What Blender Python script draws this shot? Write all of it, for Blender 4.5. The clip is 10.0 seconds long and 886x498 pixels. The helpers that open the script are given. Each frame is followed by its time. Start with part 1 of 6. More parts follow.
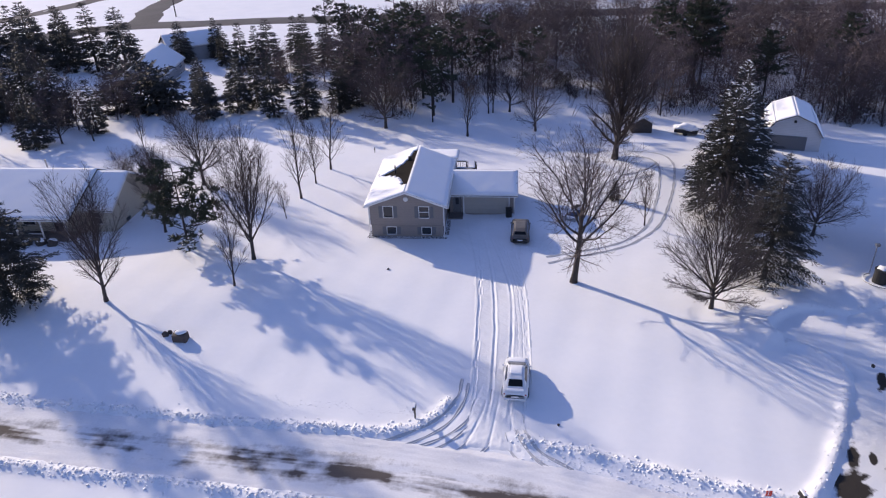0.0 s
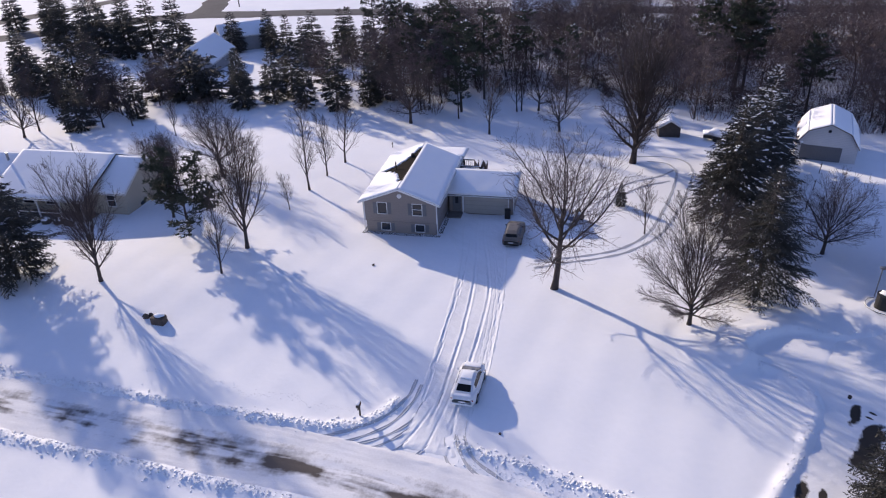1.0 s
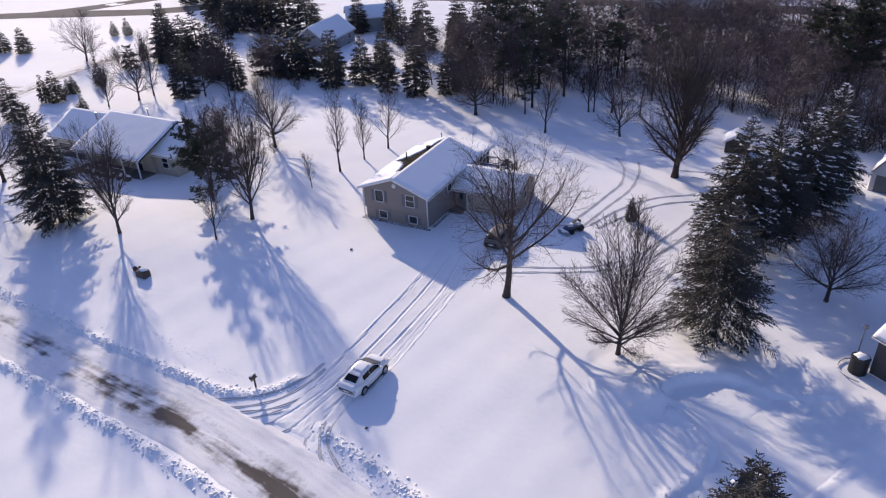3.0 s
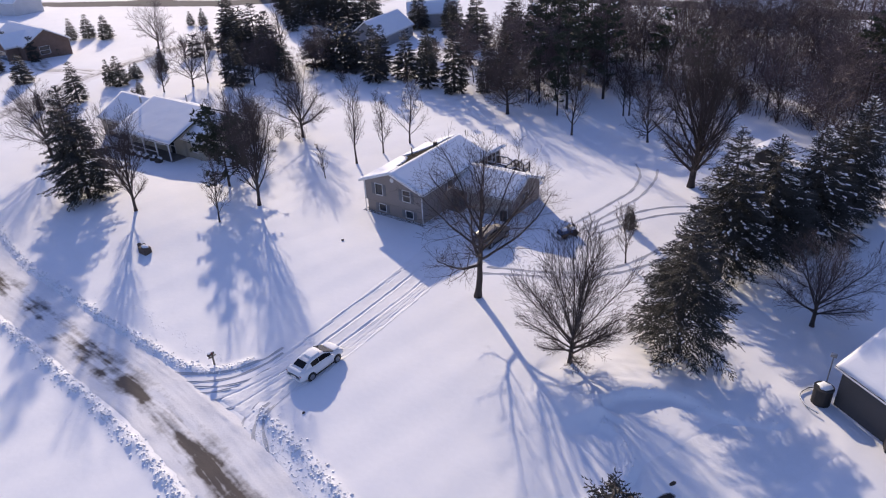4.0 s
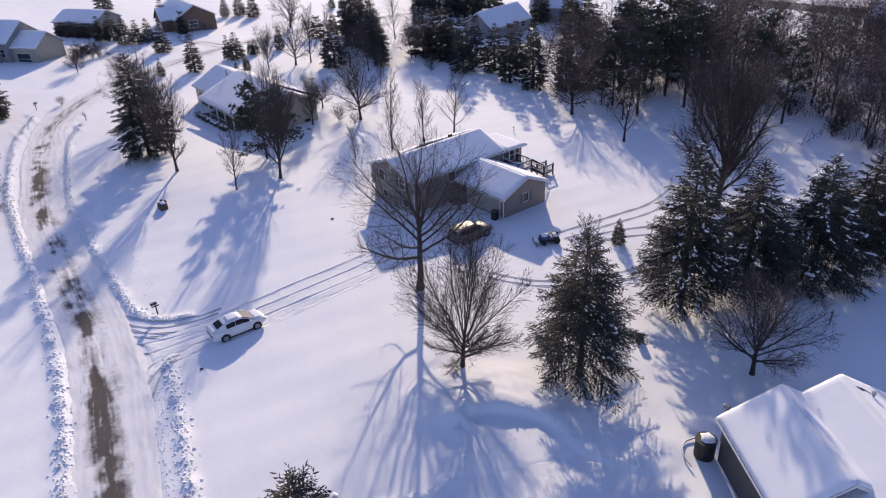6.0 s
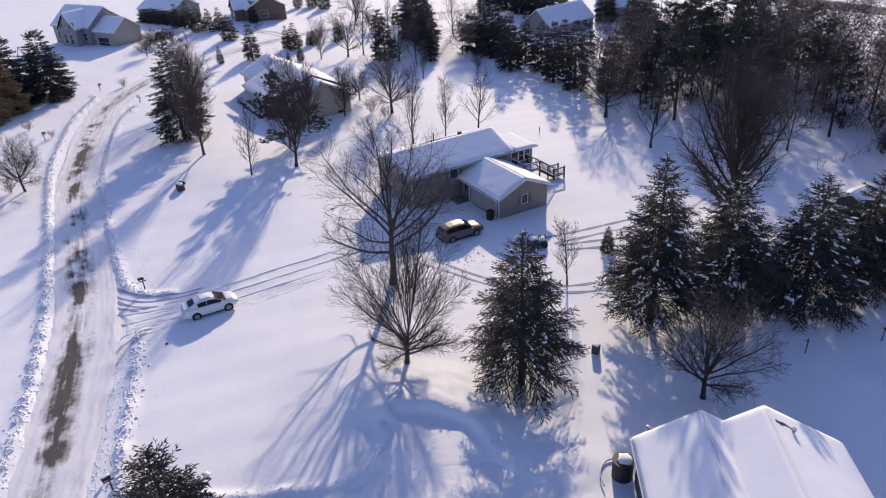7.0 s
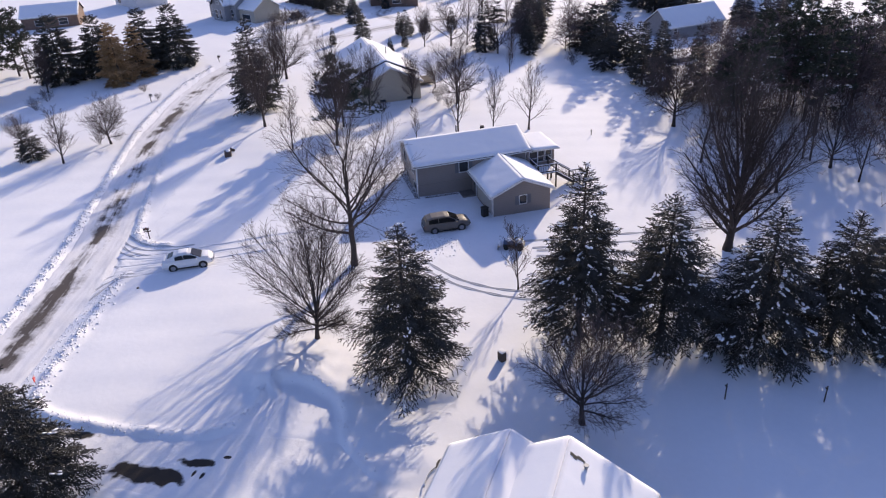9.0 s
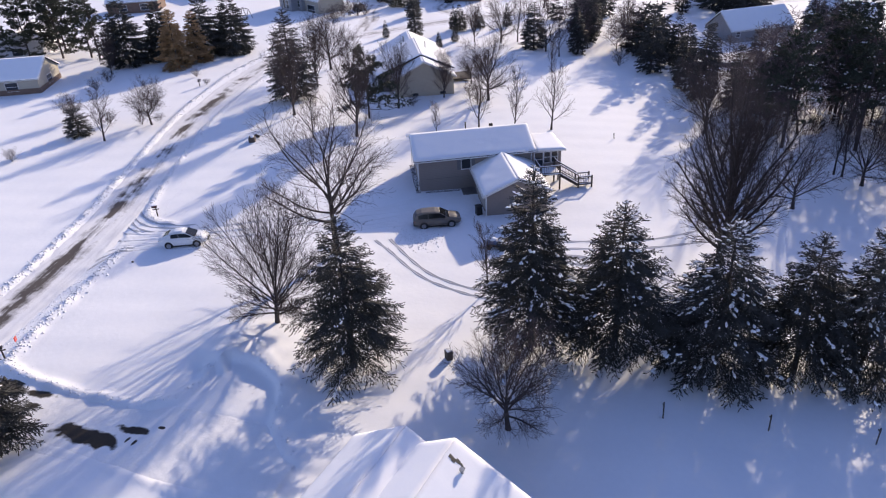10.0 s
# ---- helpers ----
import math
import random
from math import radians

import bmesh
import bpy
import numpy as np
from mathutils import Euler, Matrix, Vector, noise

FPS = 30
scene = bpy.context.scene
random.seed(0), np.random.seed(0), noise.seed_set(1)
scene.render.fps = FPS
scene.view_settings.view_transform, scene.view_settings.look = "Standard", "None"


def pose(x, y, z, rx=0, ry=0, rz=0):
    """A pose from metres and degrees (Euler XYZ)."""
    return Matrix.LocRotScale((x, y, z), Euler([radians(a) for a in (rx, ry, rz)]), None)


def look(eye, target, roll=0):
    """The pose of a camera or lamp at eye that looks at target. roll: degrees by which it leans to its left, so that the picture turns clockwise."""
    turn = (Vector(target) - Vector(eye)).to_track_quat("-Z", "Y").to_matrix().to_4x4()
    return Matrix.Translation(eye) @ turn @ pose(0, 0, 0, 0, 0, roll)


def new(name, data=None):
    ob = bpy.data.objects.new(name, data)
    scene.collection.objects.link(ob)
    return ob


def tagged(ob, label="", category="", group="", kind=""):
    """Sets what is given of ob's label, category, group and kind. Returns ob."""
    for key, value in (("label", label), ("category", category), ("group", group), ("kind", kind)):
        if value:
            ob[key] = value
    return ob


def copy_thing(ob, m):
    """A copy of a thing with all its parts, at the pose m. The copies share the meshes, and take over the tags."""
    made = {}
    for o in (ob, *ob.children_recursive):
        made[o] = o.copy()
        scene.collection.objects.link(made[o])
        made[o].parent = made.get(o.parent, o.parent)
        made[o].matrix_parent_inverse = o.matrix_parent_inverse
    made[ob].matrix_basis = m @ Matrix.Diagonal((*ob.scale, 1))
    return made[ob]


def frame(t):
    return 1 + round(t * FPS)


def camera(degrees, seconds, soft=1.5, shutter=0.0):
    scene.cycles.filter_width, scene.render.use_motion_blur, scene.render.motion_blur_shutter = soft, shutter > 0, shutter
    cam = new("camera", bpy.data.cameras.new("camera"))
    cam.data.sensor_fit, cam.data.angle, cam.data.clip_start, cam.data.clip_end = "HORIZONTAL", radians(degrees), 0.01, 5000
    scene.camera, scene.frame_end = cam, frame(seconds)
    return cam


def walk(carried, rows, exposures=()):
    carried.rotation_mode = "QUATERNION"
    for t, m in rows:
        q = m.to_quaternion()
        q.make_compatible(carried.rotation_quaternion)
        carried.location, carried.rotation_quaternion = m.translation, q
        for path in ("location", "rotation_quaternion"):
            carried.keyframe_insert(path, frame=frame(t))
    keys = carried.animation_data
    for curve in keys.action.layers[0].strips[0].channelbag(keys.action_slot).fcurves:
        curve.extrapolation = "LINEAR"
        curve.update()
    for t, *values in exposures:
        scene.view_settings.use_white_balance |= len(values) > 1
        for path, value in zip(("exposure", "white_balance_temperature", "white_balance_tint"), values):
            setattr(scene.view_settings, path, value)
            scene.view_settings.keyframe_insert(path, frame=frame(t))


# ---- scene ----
cam = camera(64.7, 10.0, soft=1.15)
METRES, EYE, TILT, LEAN, TURN = 93.48, 33.0, 0.0, 0.0, 5.6
ROWS = [
    (0.0, 0.0, 0.0, 0.0, -0.88, -28.52, 1.63),
    (0.5, 0.0408, 0.0026, 0.0005, 2.12, -28.62, 1.71),
    (1.0, 0.0869, 0.0082, 0.002, 5.62, -28.89, 1.81),
    (1.5, 0.1356, 0.0163, 0.0037, 9.39, -29.1, 1.92),
    (2.0, 0.1843, 0.0269, 0.0051, 13.24, -29.29, 2.01),
    (2.5, 0.2336, 0.0395, 0.0064, 17.24, -29.45, 2.15),
    (4.0, 0.3773, 0.0949, 0.0036, 29.08, -29.42, 2.44),
    (4.5, 0.4219, 0.1206, 0.0015, 33.0, -29.39, 2.55),
    (5.0, 0.4647, 0.1492, -0.0017, 36.91, -29.29, 2.63),
    (5.5, 0.5048, 0.1818, -0.0048, 40.85, -29.24, 2.7),
    (7.0, 0.6113, 0.2974, -0.0101, 53.03, -29.24, 2.87),
    (7.5, 0.6413, 0.3384, -0.0122, 57.02, -29.14, 2.92),
    (8.0, 0.6677, 0.3802, -0.0145, 60.96, -29.15, 2.93),
    (8.5, 0.6906, 0.4215, -0.0166, 64.81, -29.16, 2.93),
    (9.0, 0.7113, 0.4655, -0.0191, 68.75, -29.04, 2.93),
    (9.5, 0.728, 0.5125, -0.0212, 72.61, -29.07, 2.9),
    (10.0, 0.742, 0.5602, -0.0226, 76.53, -29.05, 2.86),
]
walk(cam, [(t, pose(0, 0, EYE, TILT, LEAN, TURN) @ pose(METRES * x, METRES * y, METRES * z, 90 + pitch, roll, yaw)) for t, x, y, z, yaw, pitch, roll in ROWS], exposures=[(0.0, 0.25, 5880, 37), (4.5, 0.21, 6060, 38), (7.0, 0.23, 6100, 37), (8.5, 0.335, 6120, 37), (10.0, 0.425, 6080, 36)])

# ---- world and sun ----
SUN_AZ, SUN_EL = radians(141.0), radians(18.5)
world = bpy.data.worlds.new("world")
scene.world = world
world.use_nodes = True
wn = world.node_tree
sky = wn.nodes.new("ShaderNodeTexSky")
sky.sky_type, sky.sun_disc = "NISHITA", False
sky.sun_elevation, sky.sun_rotation = SUN_EL, radians(90) - SUN_AZ
sky.dust_density, sky.air_density, sky.ozone_density = 0.6, 1.0, 2.4
bg = wn.nodes["Background"]
bg.inputs["Strength"].default_value = 0.137
wn.links.new(sky.outputs[0], bg.inputs[0])
sun_data = bpy.data.lights.new("sun", "SUN")
sun_data.energy, sun_data.angle, sun_data.color = 4.5, radians(0.9), (1.0, 0.905, 0.535)
sun = new("sun", sun_data)
sun.matrix_world = look((0, 0, 0), (-math.cos(SUN_AZ) * math.cos(SUN_EL), -math.sin(SUN_AZ) * math.cos(SUN_EL), -math.sin(SUN_EL)))


# ---- materials ----
def material(name, base, rough=0.6, metal=0.0, dark=0.75, coarse=0.6, fine=14.0, bump=0.25, depth=0.01, hue=None, vary=0.0, spec=0.5, trans=0.0):
    """Two scales of variation: base towards base * dark (or hue), with a fine relief."""
    m = bpy.data.materials.new(name)
    m.use_nodes = True
    nt = m.node_tree
    n, l = nt.nodes, nt.links
    p = n["Principled BSDF"]
    p.inputs["Roughness"].default_value, p.inputs["Metallic"].default_value = rough, metal
    p.inputs["Specular IOR Level"].default_value = spec
    p.inputs["Transmission Weight"].default_value = trans
    geo = n.new("ShaderNodeNewGeometry")
    a, b = n.new("ShaderNodeTexNoise"), n.new("ShaderNodeTexNoise")
    for tex, sc in ((a, coarse), (b, fine)):
        tex.inputs["Scale"].default_value, tex.inputs["Detail"].default_value = sc, 5
        l.new(geo.outputs["Position"], tex.inputs["Vector"])
    add = n.new("ShaderNodeMath")
    add.operation = "MULTIPLY_ADD"
    l.new(b.outputs[0], add.inputs[0])
    add.inputs[1].default_value = 0.5
    l.new(a.outputs[0], add.inputs[2])
    ramp = n.new("ShaderNodeMapRange")
    ramp.inputs[1].default_value, ramp.inputs[2].default_value = 0.45, 1.05
    l.new(add.outputs[0], ramp.inputs[0])
    mix = n.new("ShaderNodeMix")
    mix.data_type = "RGBA"
    l.new(ramp.outputs[0], mix.inputs[0])
    mix.inputs[6].default_value = (*base, 1)
    mix.inputs[7].default_value = (*(hue or [c * dark for c in base]), 1)
    colour = mix.outputs[2]
    if vary:
        info, hsv, rng = n.new("ShaderNodeObjectInfo"), n.new("ShaderNodeHueSaturation"), n.new("ShaderNodeMapRange")
        rng.inputs[3].default_value, rng.inputs[4].default_value = 1 - vary, 1 + vary
        l.new(info.outputs["Random"], rng.inputs[0])
        l.new(rng.outputs[0], hsv.inputs["Value"])
        l.new(colour, hsv.inputs["Color"])
        colour = hsv.outputs[0]
    l.new(colour, p.inputs["Base Color"])
    if bump:
        bp = n.new("ShaderNodeBump")
        bp.inputs["Strength"].default_value, bp.inputs["Distance"].default_value = bump, depth
        l.new(add.outputs[0], bp.inputs["Height"])
        l.new(bp.outputs[0], p.inputs["Normal"])
    return m


def striped(name, base, pitch, axis="Z", groove=0.5, depth=0.02, rough=0.6, dark=0.85, lines=0.75):
    """Boards or courses: a saw-tooth relief along one axis of the world over a two-scale colour."""
    m = material(name, base, rough, dark=dark, coarse=0.5, fine=6, bump=0)
    n, l = m.node_tree.nodes, m.node_tree.links
    geo, sep = n.new("ShaderNodeNewGeometry"), n.new("ShaderNodeSeparateXYZ")
    l.new(geo.outputs["Position"], sep.inputs[0])
    mul, fr = n.new("ShaderNodeMath"), n.new("ShaderNodeMath")
    mul.operation, fr.operation = "MULTIPLY", "FRACT"
    mul.inputs[1].default_value = 1 / pitch
    l.new(sep.outputs[axis], mul.inputs[0])
    l.new(mul.outputs[0], fr.inputs[0])
    bp = n.new("ShaderNodeBump")
    bp.invert = True
    bp.inputs["Strength"].default_value, bp.inputs["Distance"].default_value = groove, depth
    l.new(fr.outputs[0], bp.inputs["Height"])
    p = n["Principled BSDF"]
    l.new(bp.outputs[0], p.inputs["Normal"])
    old = p.inputs["Base Color"].links[0].from_socket
    edge = n.new("ShaderNodeMapRange")
    edge.inputs[1].default_value, edge.inputs[2].default_value = 0.0, 0.18
    edge.inputs[3].default_value = lines
    l.new(fr.outputs[0], edge.inputs[0])
    mx = n.new("ShaderNodeMix")
    mx.data_type, mx.blend_type = "RGBA", "MULTIPLY"
    mx.inputs[0].default_value = 1
    l.new(old, mx.inputs[6])
    l.new(edge.outputs[0], mx.inputs[7])
    l.new(mx.outputs[2], p.inputs["Base Color"])
    return m


def snow_material(name, base, coarse, fine, strength, depth, hue, attribute="", bare=(0.045, 0.04, 0.036), soft_edge=(0.72, 1.3)):
    """Snow; with an attribute, bare asphalt shows through and grit darkens it."""
    m = material(name, base, 0.85, dark=0.93, coarse=coarse, fine=fine, bump=strength, depth=depth, hue=hue, spec=0.12)
    n, l = m.node_tree.nodes, m.node_tree.links
    p = n["Principled BSDF"]
    if attribute:
        at, nz, add, rng = n.new("ShaderNodeAttribute"), n.new("ShaderNodeTexNoise"), n.new("ShaderNodeMath"), n.new("ShaderNodeMapRange")
        at.attribute_name = attribute
        nz.inputs["Scale"].default_value, nz.inputs["Detail"].default_value, nz.inputs["Roughness"].default_value = 2.0, 8, 0.75
        add.operation = "MULTIPLY_ADD"
        l.new(n["Geometry"].outputs["Position"], nz.inputs["Vector"])
        l.new(nz.outputs[0], add.inputs[0])
        add.inputs[1].default_value = 0.9
        l.new(at.outputs["Fac"], add.inputs[2])
        l.new(add.outputs[0], rng.inputs[0])
        rng.inputs[1].default_value, rng.inputs[2].default_value = soft_edge
        old = p.inputs["Base Color"].links[0].from_socket
        mx = n.new("ShaderNodeMix")
        mx.data_type = "RGBA"
        l.new(rng.outputs[0], mx.inputs[0])
        l.new(old, mx.inputs[6])
        mx.inputs[7].default_value = (*bare, 1)
        l.new(mx.outputs[2], p.inputs["Base Color"])
    return m


SNOW = snow_material("snow", (0.86, 0.87, 0.9), 0.22, 2.1, 0.24, 0.10, (0.80, 0.82, 0.86))
DRIVESNOW = snow_material("packed_snow", (0.84, 0.85, 0.88), 0.6, 6.0, 0.5, 0.06, (0.77, 0.785, 0.81), "bare")
ROADSNOW = snow_material("road_snow", (0.82, 0.825, 0.85), 0.4, 6.0, 0.5, 0.05, (0.70, 0.70, 0.72), "bare", (0.105, 0.092, 0.087), (0.74, 1.3))
# pressed snow, greyed further to paint the shade inside the ruts
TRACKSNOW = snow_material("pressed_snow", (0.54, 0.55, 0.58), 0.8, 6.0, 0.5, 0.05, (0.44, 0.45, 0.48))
CLOD = snow_material("plowed_snow", (0.85, 0.86, 0.89), 1.5, 9.0, 0.6, 0.04, (0.74, 0.75, 0.78))
ROOFSNOW = snow_material("roof_snow", (0.86, 0.87, 0.9), 0.8, 7.0, 0.3, 0.03, (0.82, 0.84, 0.88))
ASPHALT = material("wet_asphalt", (0.028, 0.028, 0.03), 0.35, dark=0.6, coarse=1.2, fine=30, bump=0.5)
# wet dark asphalt, its base colour lifted to grey for the sky's glare
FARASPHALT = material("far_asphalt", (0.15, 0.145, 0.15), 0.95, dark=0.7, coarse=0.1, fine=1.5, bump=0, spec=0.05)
BARK = material("bark", (0.058, 0.045, 0.043), 0.85, dark=0.55, coarse=2, fine=25, bump=0.6, depth=0.02, vary=0.2)
TWIG = material("twig", (0.076, 0.054, 0.054), 0.8, dark=0.7, coarse=0.5, fine=8, bump=0, vary=0.25)
REDTWIG = material("red_twig", (0.128, 0.092, 0.096), 0.8, dark=0.65, coarse=0.4, fine=6, bump=0, vary=0.2)
NEEDLE = material("spruce_needles", (0.046, 0.047, 0.042), 0.7, dark=0.45, coarse=1.2, fine=7, bump=0.2, vary=0.25)
BLUENEEDLE = material("blue_spruce_needles", (0.050, 0.052, 0.050), 0.7, dark=0.5, coarse=1.2, fine=7, bump=0.2, vary=0.2)
PINENEEDLE = material("pine_needles", (0.038, 0.049, 0.028), 0.7, dark=0.5, coarse=1.2, fine=6, bump=0.2, vary=0.2)
OCHRE = material("ochre_needles", (0.34, 0.20, 0.085), 0.75, hue=(0.20, 0.12, 0.055), coarse=0.8, fine=5, bump=0.2)
SIDING = striped("taupe_siding", (0.262, 0.226, 0.208), 0.2)
TANSIDING = striped("tan_siding", (0.42, 0.38, 0.31), 0.2)
GREYSIDING = striped("grey_siding", (0.27, 0.275, 0.29), 0.2)
DARKSIDING = striped("charcoal_siding", (0.075, 0.07, 0.07), 0.2)
WHITESIDING = striped("white_siding", (0.6, 0.6, 0.62), 0.22)
BRICK = material("brick_wall", (0.20, 0.13, 0.10), 0.85, dark=0.6, coarse=1.5, fine=16, bump=0.5)
FOUNDATION = material("foundation", (0.17, 0.155, 0.15), 0.85, dark=0.7, coarse=1.5, fine=12)
TRIM = material("white_trim", (0.72, 0.72, 0.72), 0.5, dark=0.88, coarse=1, fine=10, bump=0.1)
SHUTTER = striped("grey_shutters", (0.15, 0.155, 0.17), 0.09, groove=0.8)
SHINGLE = striped("shingles", (0.021, 0.018, 0.017), 0.07, groove=0.8, dark=0.6, rough=1.0)
SHINGLE.node_tree.nodes["Principled BSDF"].inputs["Specular IOR Level"].default_value = 0.05
GDOOR = material("garage_door_panels", (0.42, 0.385, 0.34), 0.55, dark=0.9, coarse=0.7, fine=8, bump=0.1)
GLASS = material("window_glass", (0.03, 0.035, 0.045), 0.08, dark=0.8, bump=0, spec=0.5)
CARGLASS = material("tinted_car_glass", (0.010, 0.011, 0.013), 0.05, dark=0.8, bump=0, spec=0.25)
WOOD = material("weathered_wood", (0.075, 0.062, 0.055), 0.8, dark=0.55, coarse=2, fine=20, bump=0.5)
DARK = material("black_plastic", (0.014, 0.014, 0.016), 0.6, dark=0.7, coarse=2, fine=20)
METAL = material("galvanised_metal", (0.35, 0.36, 0.38), 0.45, metal=0.7, dark=0.7, coarse=3, fine=20)
WHITECAR = material("white_car_paint", (0.74, 0.75, 0.77), 0.28, dark=0.9, coarse=0.8, fine=6, bump=0.02)
OLIVECAR = material("olive_brown_car_paint", (0.15, 0.135, 0.12), 0.45, metal=0.0, dark=0.7, coarse=1.0, fine=6, bump=0.03)
BLUECOVER = material("blue_tarpaulin", (0.06, 0.11, 0.24), 0.55, dark=0.6, coarse=1.6, fine=9, bump=0.5, depth=0.03)
DARKCAR = material("black_car_paint", (0.02, 0.022, 0.026), 0.3, dark=0.7, bump=0.02)
RUBBER = material("tyre_rubber", (0.02, 0.02, 0.02), 0.85, dark=0.7, coarse=4, fine=30)
LAMPRED = material("red_lens", (0.35, 0.02, 0.02), 0.2, dark=0.8, bump=0)
ORANGE = material("orange_paint", (0.60, 0.05, 0.025), 0.5, dark=0.8, bump=0.05)
REDBARN = material("rust_brown_roofing", (0.11, 0.06, 0.05), 0.8, dark=0.65, coarse=1, fine=12)
STONE = material("fieldstone", (0.11, 0.082, 0.07), 0.85, dark=0.55, coarse=2.5, fine=14, bump=0.7, depth=0.04)


# ---- building helpers ----
def mesh_of(name, verts, faces, mat, smooth=False):
    me = bpy.data.meshes.new(name)
    me.from_pydata([tuple(v) for v in verts], [], [tuple(f) for f in faces])
    me.materials.append(mat)
    if smooth:
        me.polygons.foreach_set("use_smooth", [True] * len(me.polygons))
    me.update()
    return me


def part(name, bm, mat, parent=None, label="", smooth=False):
    """One mesh object from a bmesh or from (verts, faces), under its thing."""
    if isinstance(bm, tuple):
        me = mesh_of(name, bm[0], bm[1], mat, smooth)
    else:
        bmesh.ops.recalc_face_normals(bm, faces=bm.faces)
        me = bpy.data.meshes.new(name)
        bm.to_mesh(me)
        bm.free()
        me.materials.append(mat)
        if smooth:
            me.polygons.foreach_set("use_smooth", [True] * len(me.polygons))
    ob = new(name, me)
    if parent:
        ob.parent = parent
    if label:
        tagged(ob, label)
    return ob


def thing(name, m, label, category, group="", kind=""):
    ob = new(name)
    ob.matrix_world = m
    ob.empty_display_size = 0.3
    return tagged(ob, label, category, group, kind)


def box(bm, x0, y0, z0, x1, y1, z1, bevel=0.0):
    r = bmesh.ops.create_cube(bm, size=1, matrix=Matrix.LocRotScale(((x0 + x1) / 2, (y0 + y1) / 2, (z0 + z1) / 2), None, (abs(x1 - x0), abs(y1 - y0), abs(z1 - z0))))
    if bevel:
        edges = list({e for v in r["verts"] for e in v.link_edges})
        bmesh.ops.bevel(bm, geom=edges, offset=bevel, segments=2, affect="EDGES", profile=0.6)
    return bm


def boxm(*b, bevel=0.0):
    return box(bmesh.new(), *b, bevel=bevel)


def tube(verts, faces, pts, radii, sides, caps=True):
    """A tapered tube along pts, added to the lists."""
    up = Vector((0.31, 0.17, 0.93))
    rings = []
    for i, p in enumerate(pts):
        d = (pts[min(i + 1, len(pts) - 1)] - pts[max(i - 1, 0)]).normalized()
        u = d.cross(up)
        u = u.normalized() if u.length > 1e-3 else Vector((1, 0, 0))
        w = d.cross(u)
        k = len(verts)
        for s in range(sides):
            a = 2 * math.pi * s / sides
            verts.append(p + (u * math.cos(a) + w * math.sin(a)) * radii[i])
        rings.append(k)
    for a, b in zip(rings, rings[1:]):
        for s in range(sides):
            q = (s + 1) % sides
            faces.append((a + s, a + q, b + q, b + s))
    if caps:
        faces.append(tuple(rings[-1] + s for s in range(sides)))
        faces.append(tuple(rings[0] + s for s in reversed(range(sides))))


def rod(a, b, r, sides=8):
    v, f = [], []
    tube(v, f, [Vector(a), Vector(b)], [r, r], sides)
    return v, f


# ---- terrain ----
def ground_z(x, y):
    x, y = np.asarray(x, float), np.asarray(y, float)
    z = -0.35 + 0.7 * np.exp(-(((x + 30) / 16) ** 2 + ((y - 52) / 10) ** 2)) - 0.6 / (1 + np.exp(-(y - 60) / 4))
    z = z + 0.4 * np.exp(-(((x - 17) / 8) ** 2 + ((y - 51) / 8) ** 2)) - 1.2 / (1 + np.exp(-(y - 93) / 4.5)) - 1.6 / (1 + np.exp(-(y - 126) / 7))
    return z + 0.035 * np.sin(x * 0.43 + 1.3 * np.sin(y * 0.21)) * np.sin(y * 0.37 + 0.5) + 0.02 * np.sin(x * 1.3 + y * 0.7) * np.sin(y * 1.1 - x * 0.4)


def gz(x, y):
    return float(ground_z(x, y))


def near_line(x, y, line):
    """Distance to a polyline, and the length along it."""
    x, y = np.asarray(x, float), np.asarray(y, float)
    best, along, run = np.full(x.shape, 1e9), np.zeros(x.shape), 0.0
    for (ax, ay), (bx, by) in zip(line, line[1:]):
        dx, dy = bx - ax, by - ay
        ln = math.hypot(dx, dy)
        t = np.clip(((x - ax) * dx + (y - ay) * dy) / ln ** 2, 0, 1)
        d = np.hypot(x - ax - t * dx, y - ay - t * dy)
        near = d < best
        best, along = np.where(near, d, best), np.where(near, run + t * ln, along)
        run += ln
    return best, along


def smooth_line(pts, step):
    """Catmull-Rom through pts, resampled at about step metres."""
    p = [Vector(q).to_2d() for q in pts]
    p = [2 * p[0] - p[1]] + p + [2 * p[-1] - p[-2]]
    out = []
    for a, b, c, d in zip(p, p[1:], p[2:], p[3:]):
        n = max(1, round((c - b).length / step))
        for i in range(n):
            t = i / n
            out.append(0.5 * (2 * b + (c - a) * t + (2 * a - 5 * b + 4 * c - d) * t * t + (3 * b - a - 3 * c + d) * t ** 3))
    return [tuple(q) for q in out] + [tuple(p[-2])]


ROAD = smooth_line([(110, -4), (70, 10), (40, 19.5), (25, 23.8), (14, 27), (8, 28.6), (2, 30.2), (-6, 31.7), (-12, 32.2), (-20, 32.9), (-34, 34.2), (-51, 37.6), (-61, 40.4), (-68, 42.6), (-75.5, 47), (-82.2, 52.7), (-89, 60.5), (-95.5, 72), (-100, 84), (-104.5, 96), (-107.5, 106), (-108.6, 118), (-108, 140), (-106, 165), (-105, 184)], 3.0)
NBANK = smooth_line([(-66, 46.5), (-58, 42.6), (-36.5, 37.2), (-30, 36.5), (-23, 35.9), (-14.9, 35.4), (-9, 35.2), (-6.0, 35.6), (-4.5, 36.9), (-3.5, 38.6)], 1.5)
NBANK2 = smooth_line([(0.9, 35.2), (2.2, 34.5), (4.5, 34), (7.5, 33.3), (11, 32.2), (14.5, 31.3), (17.4, 30.7), (18.4, 30.8)], 1.5)
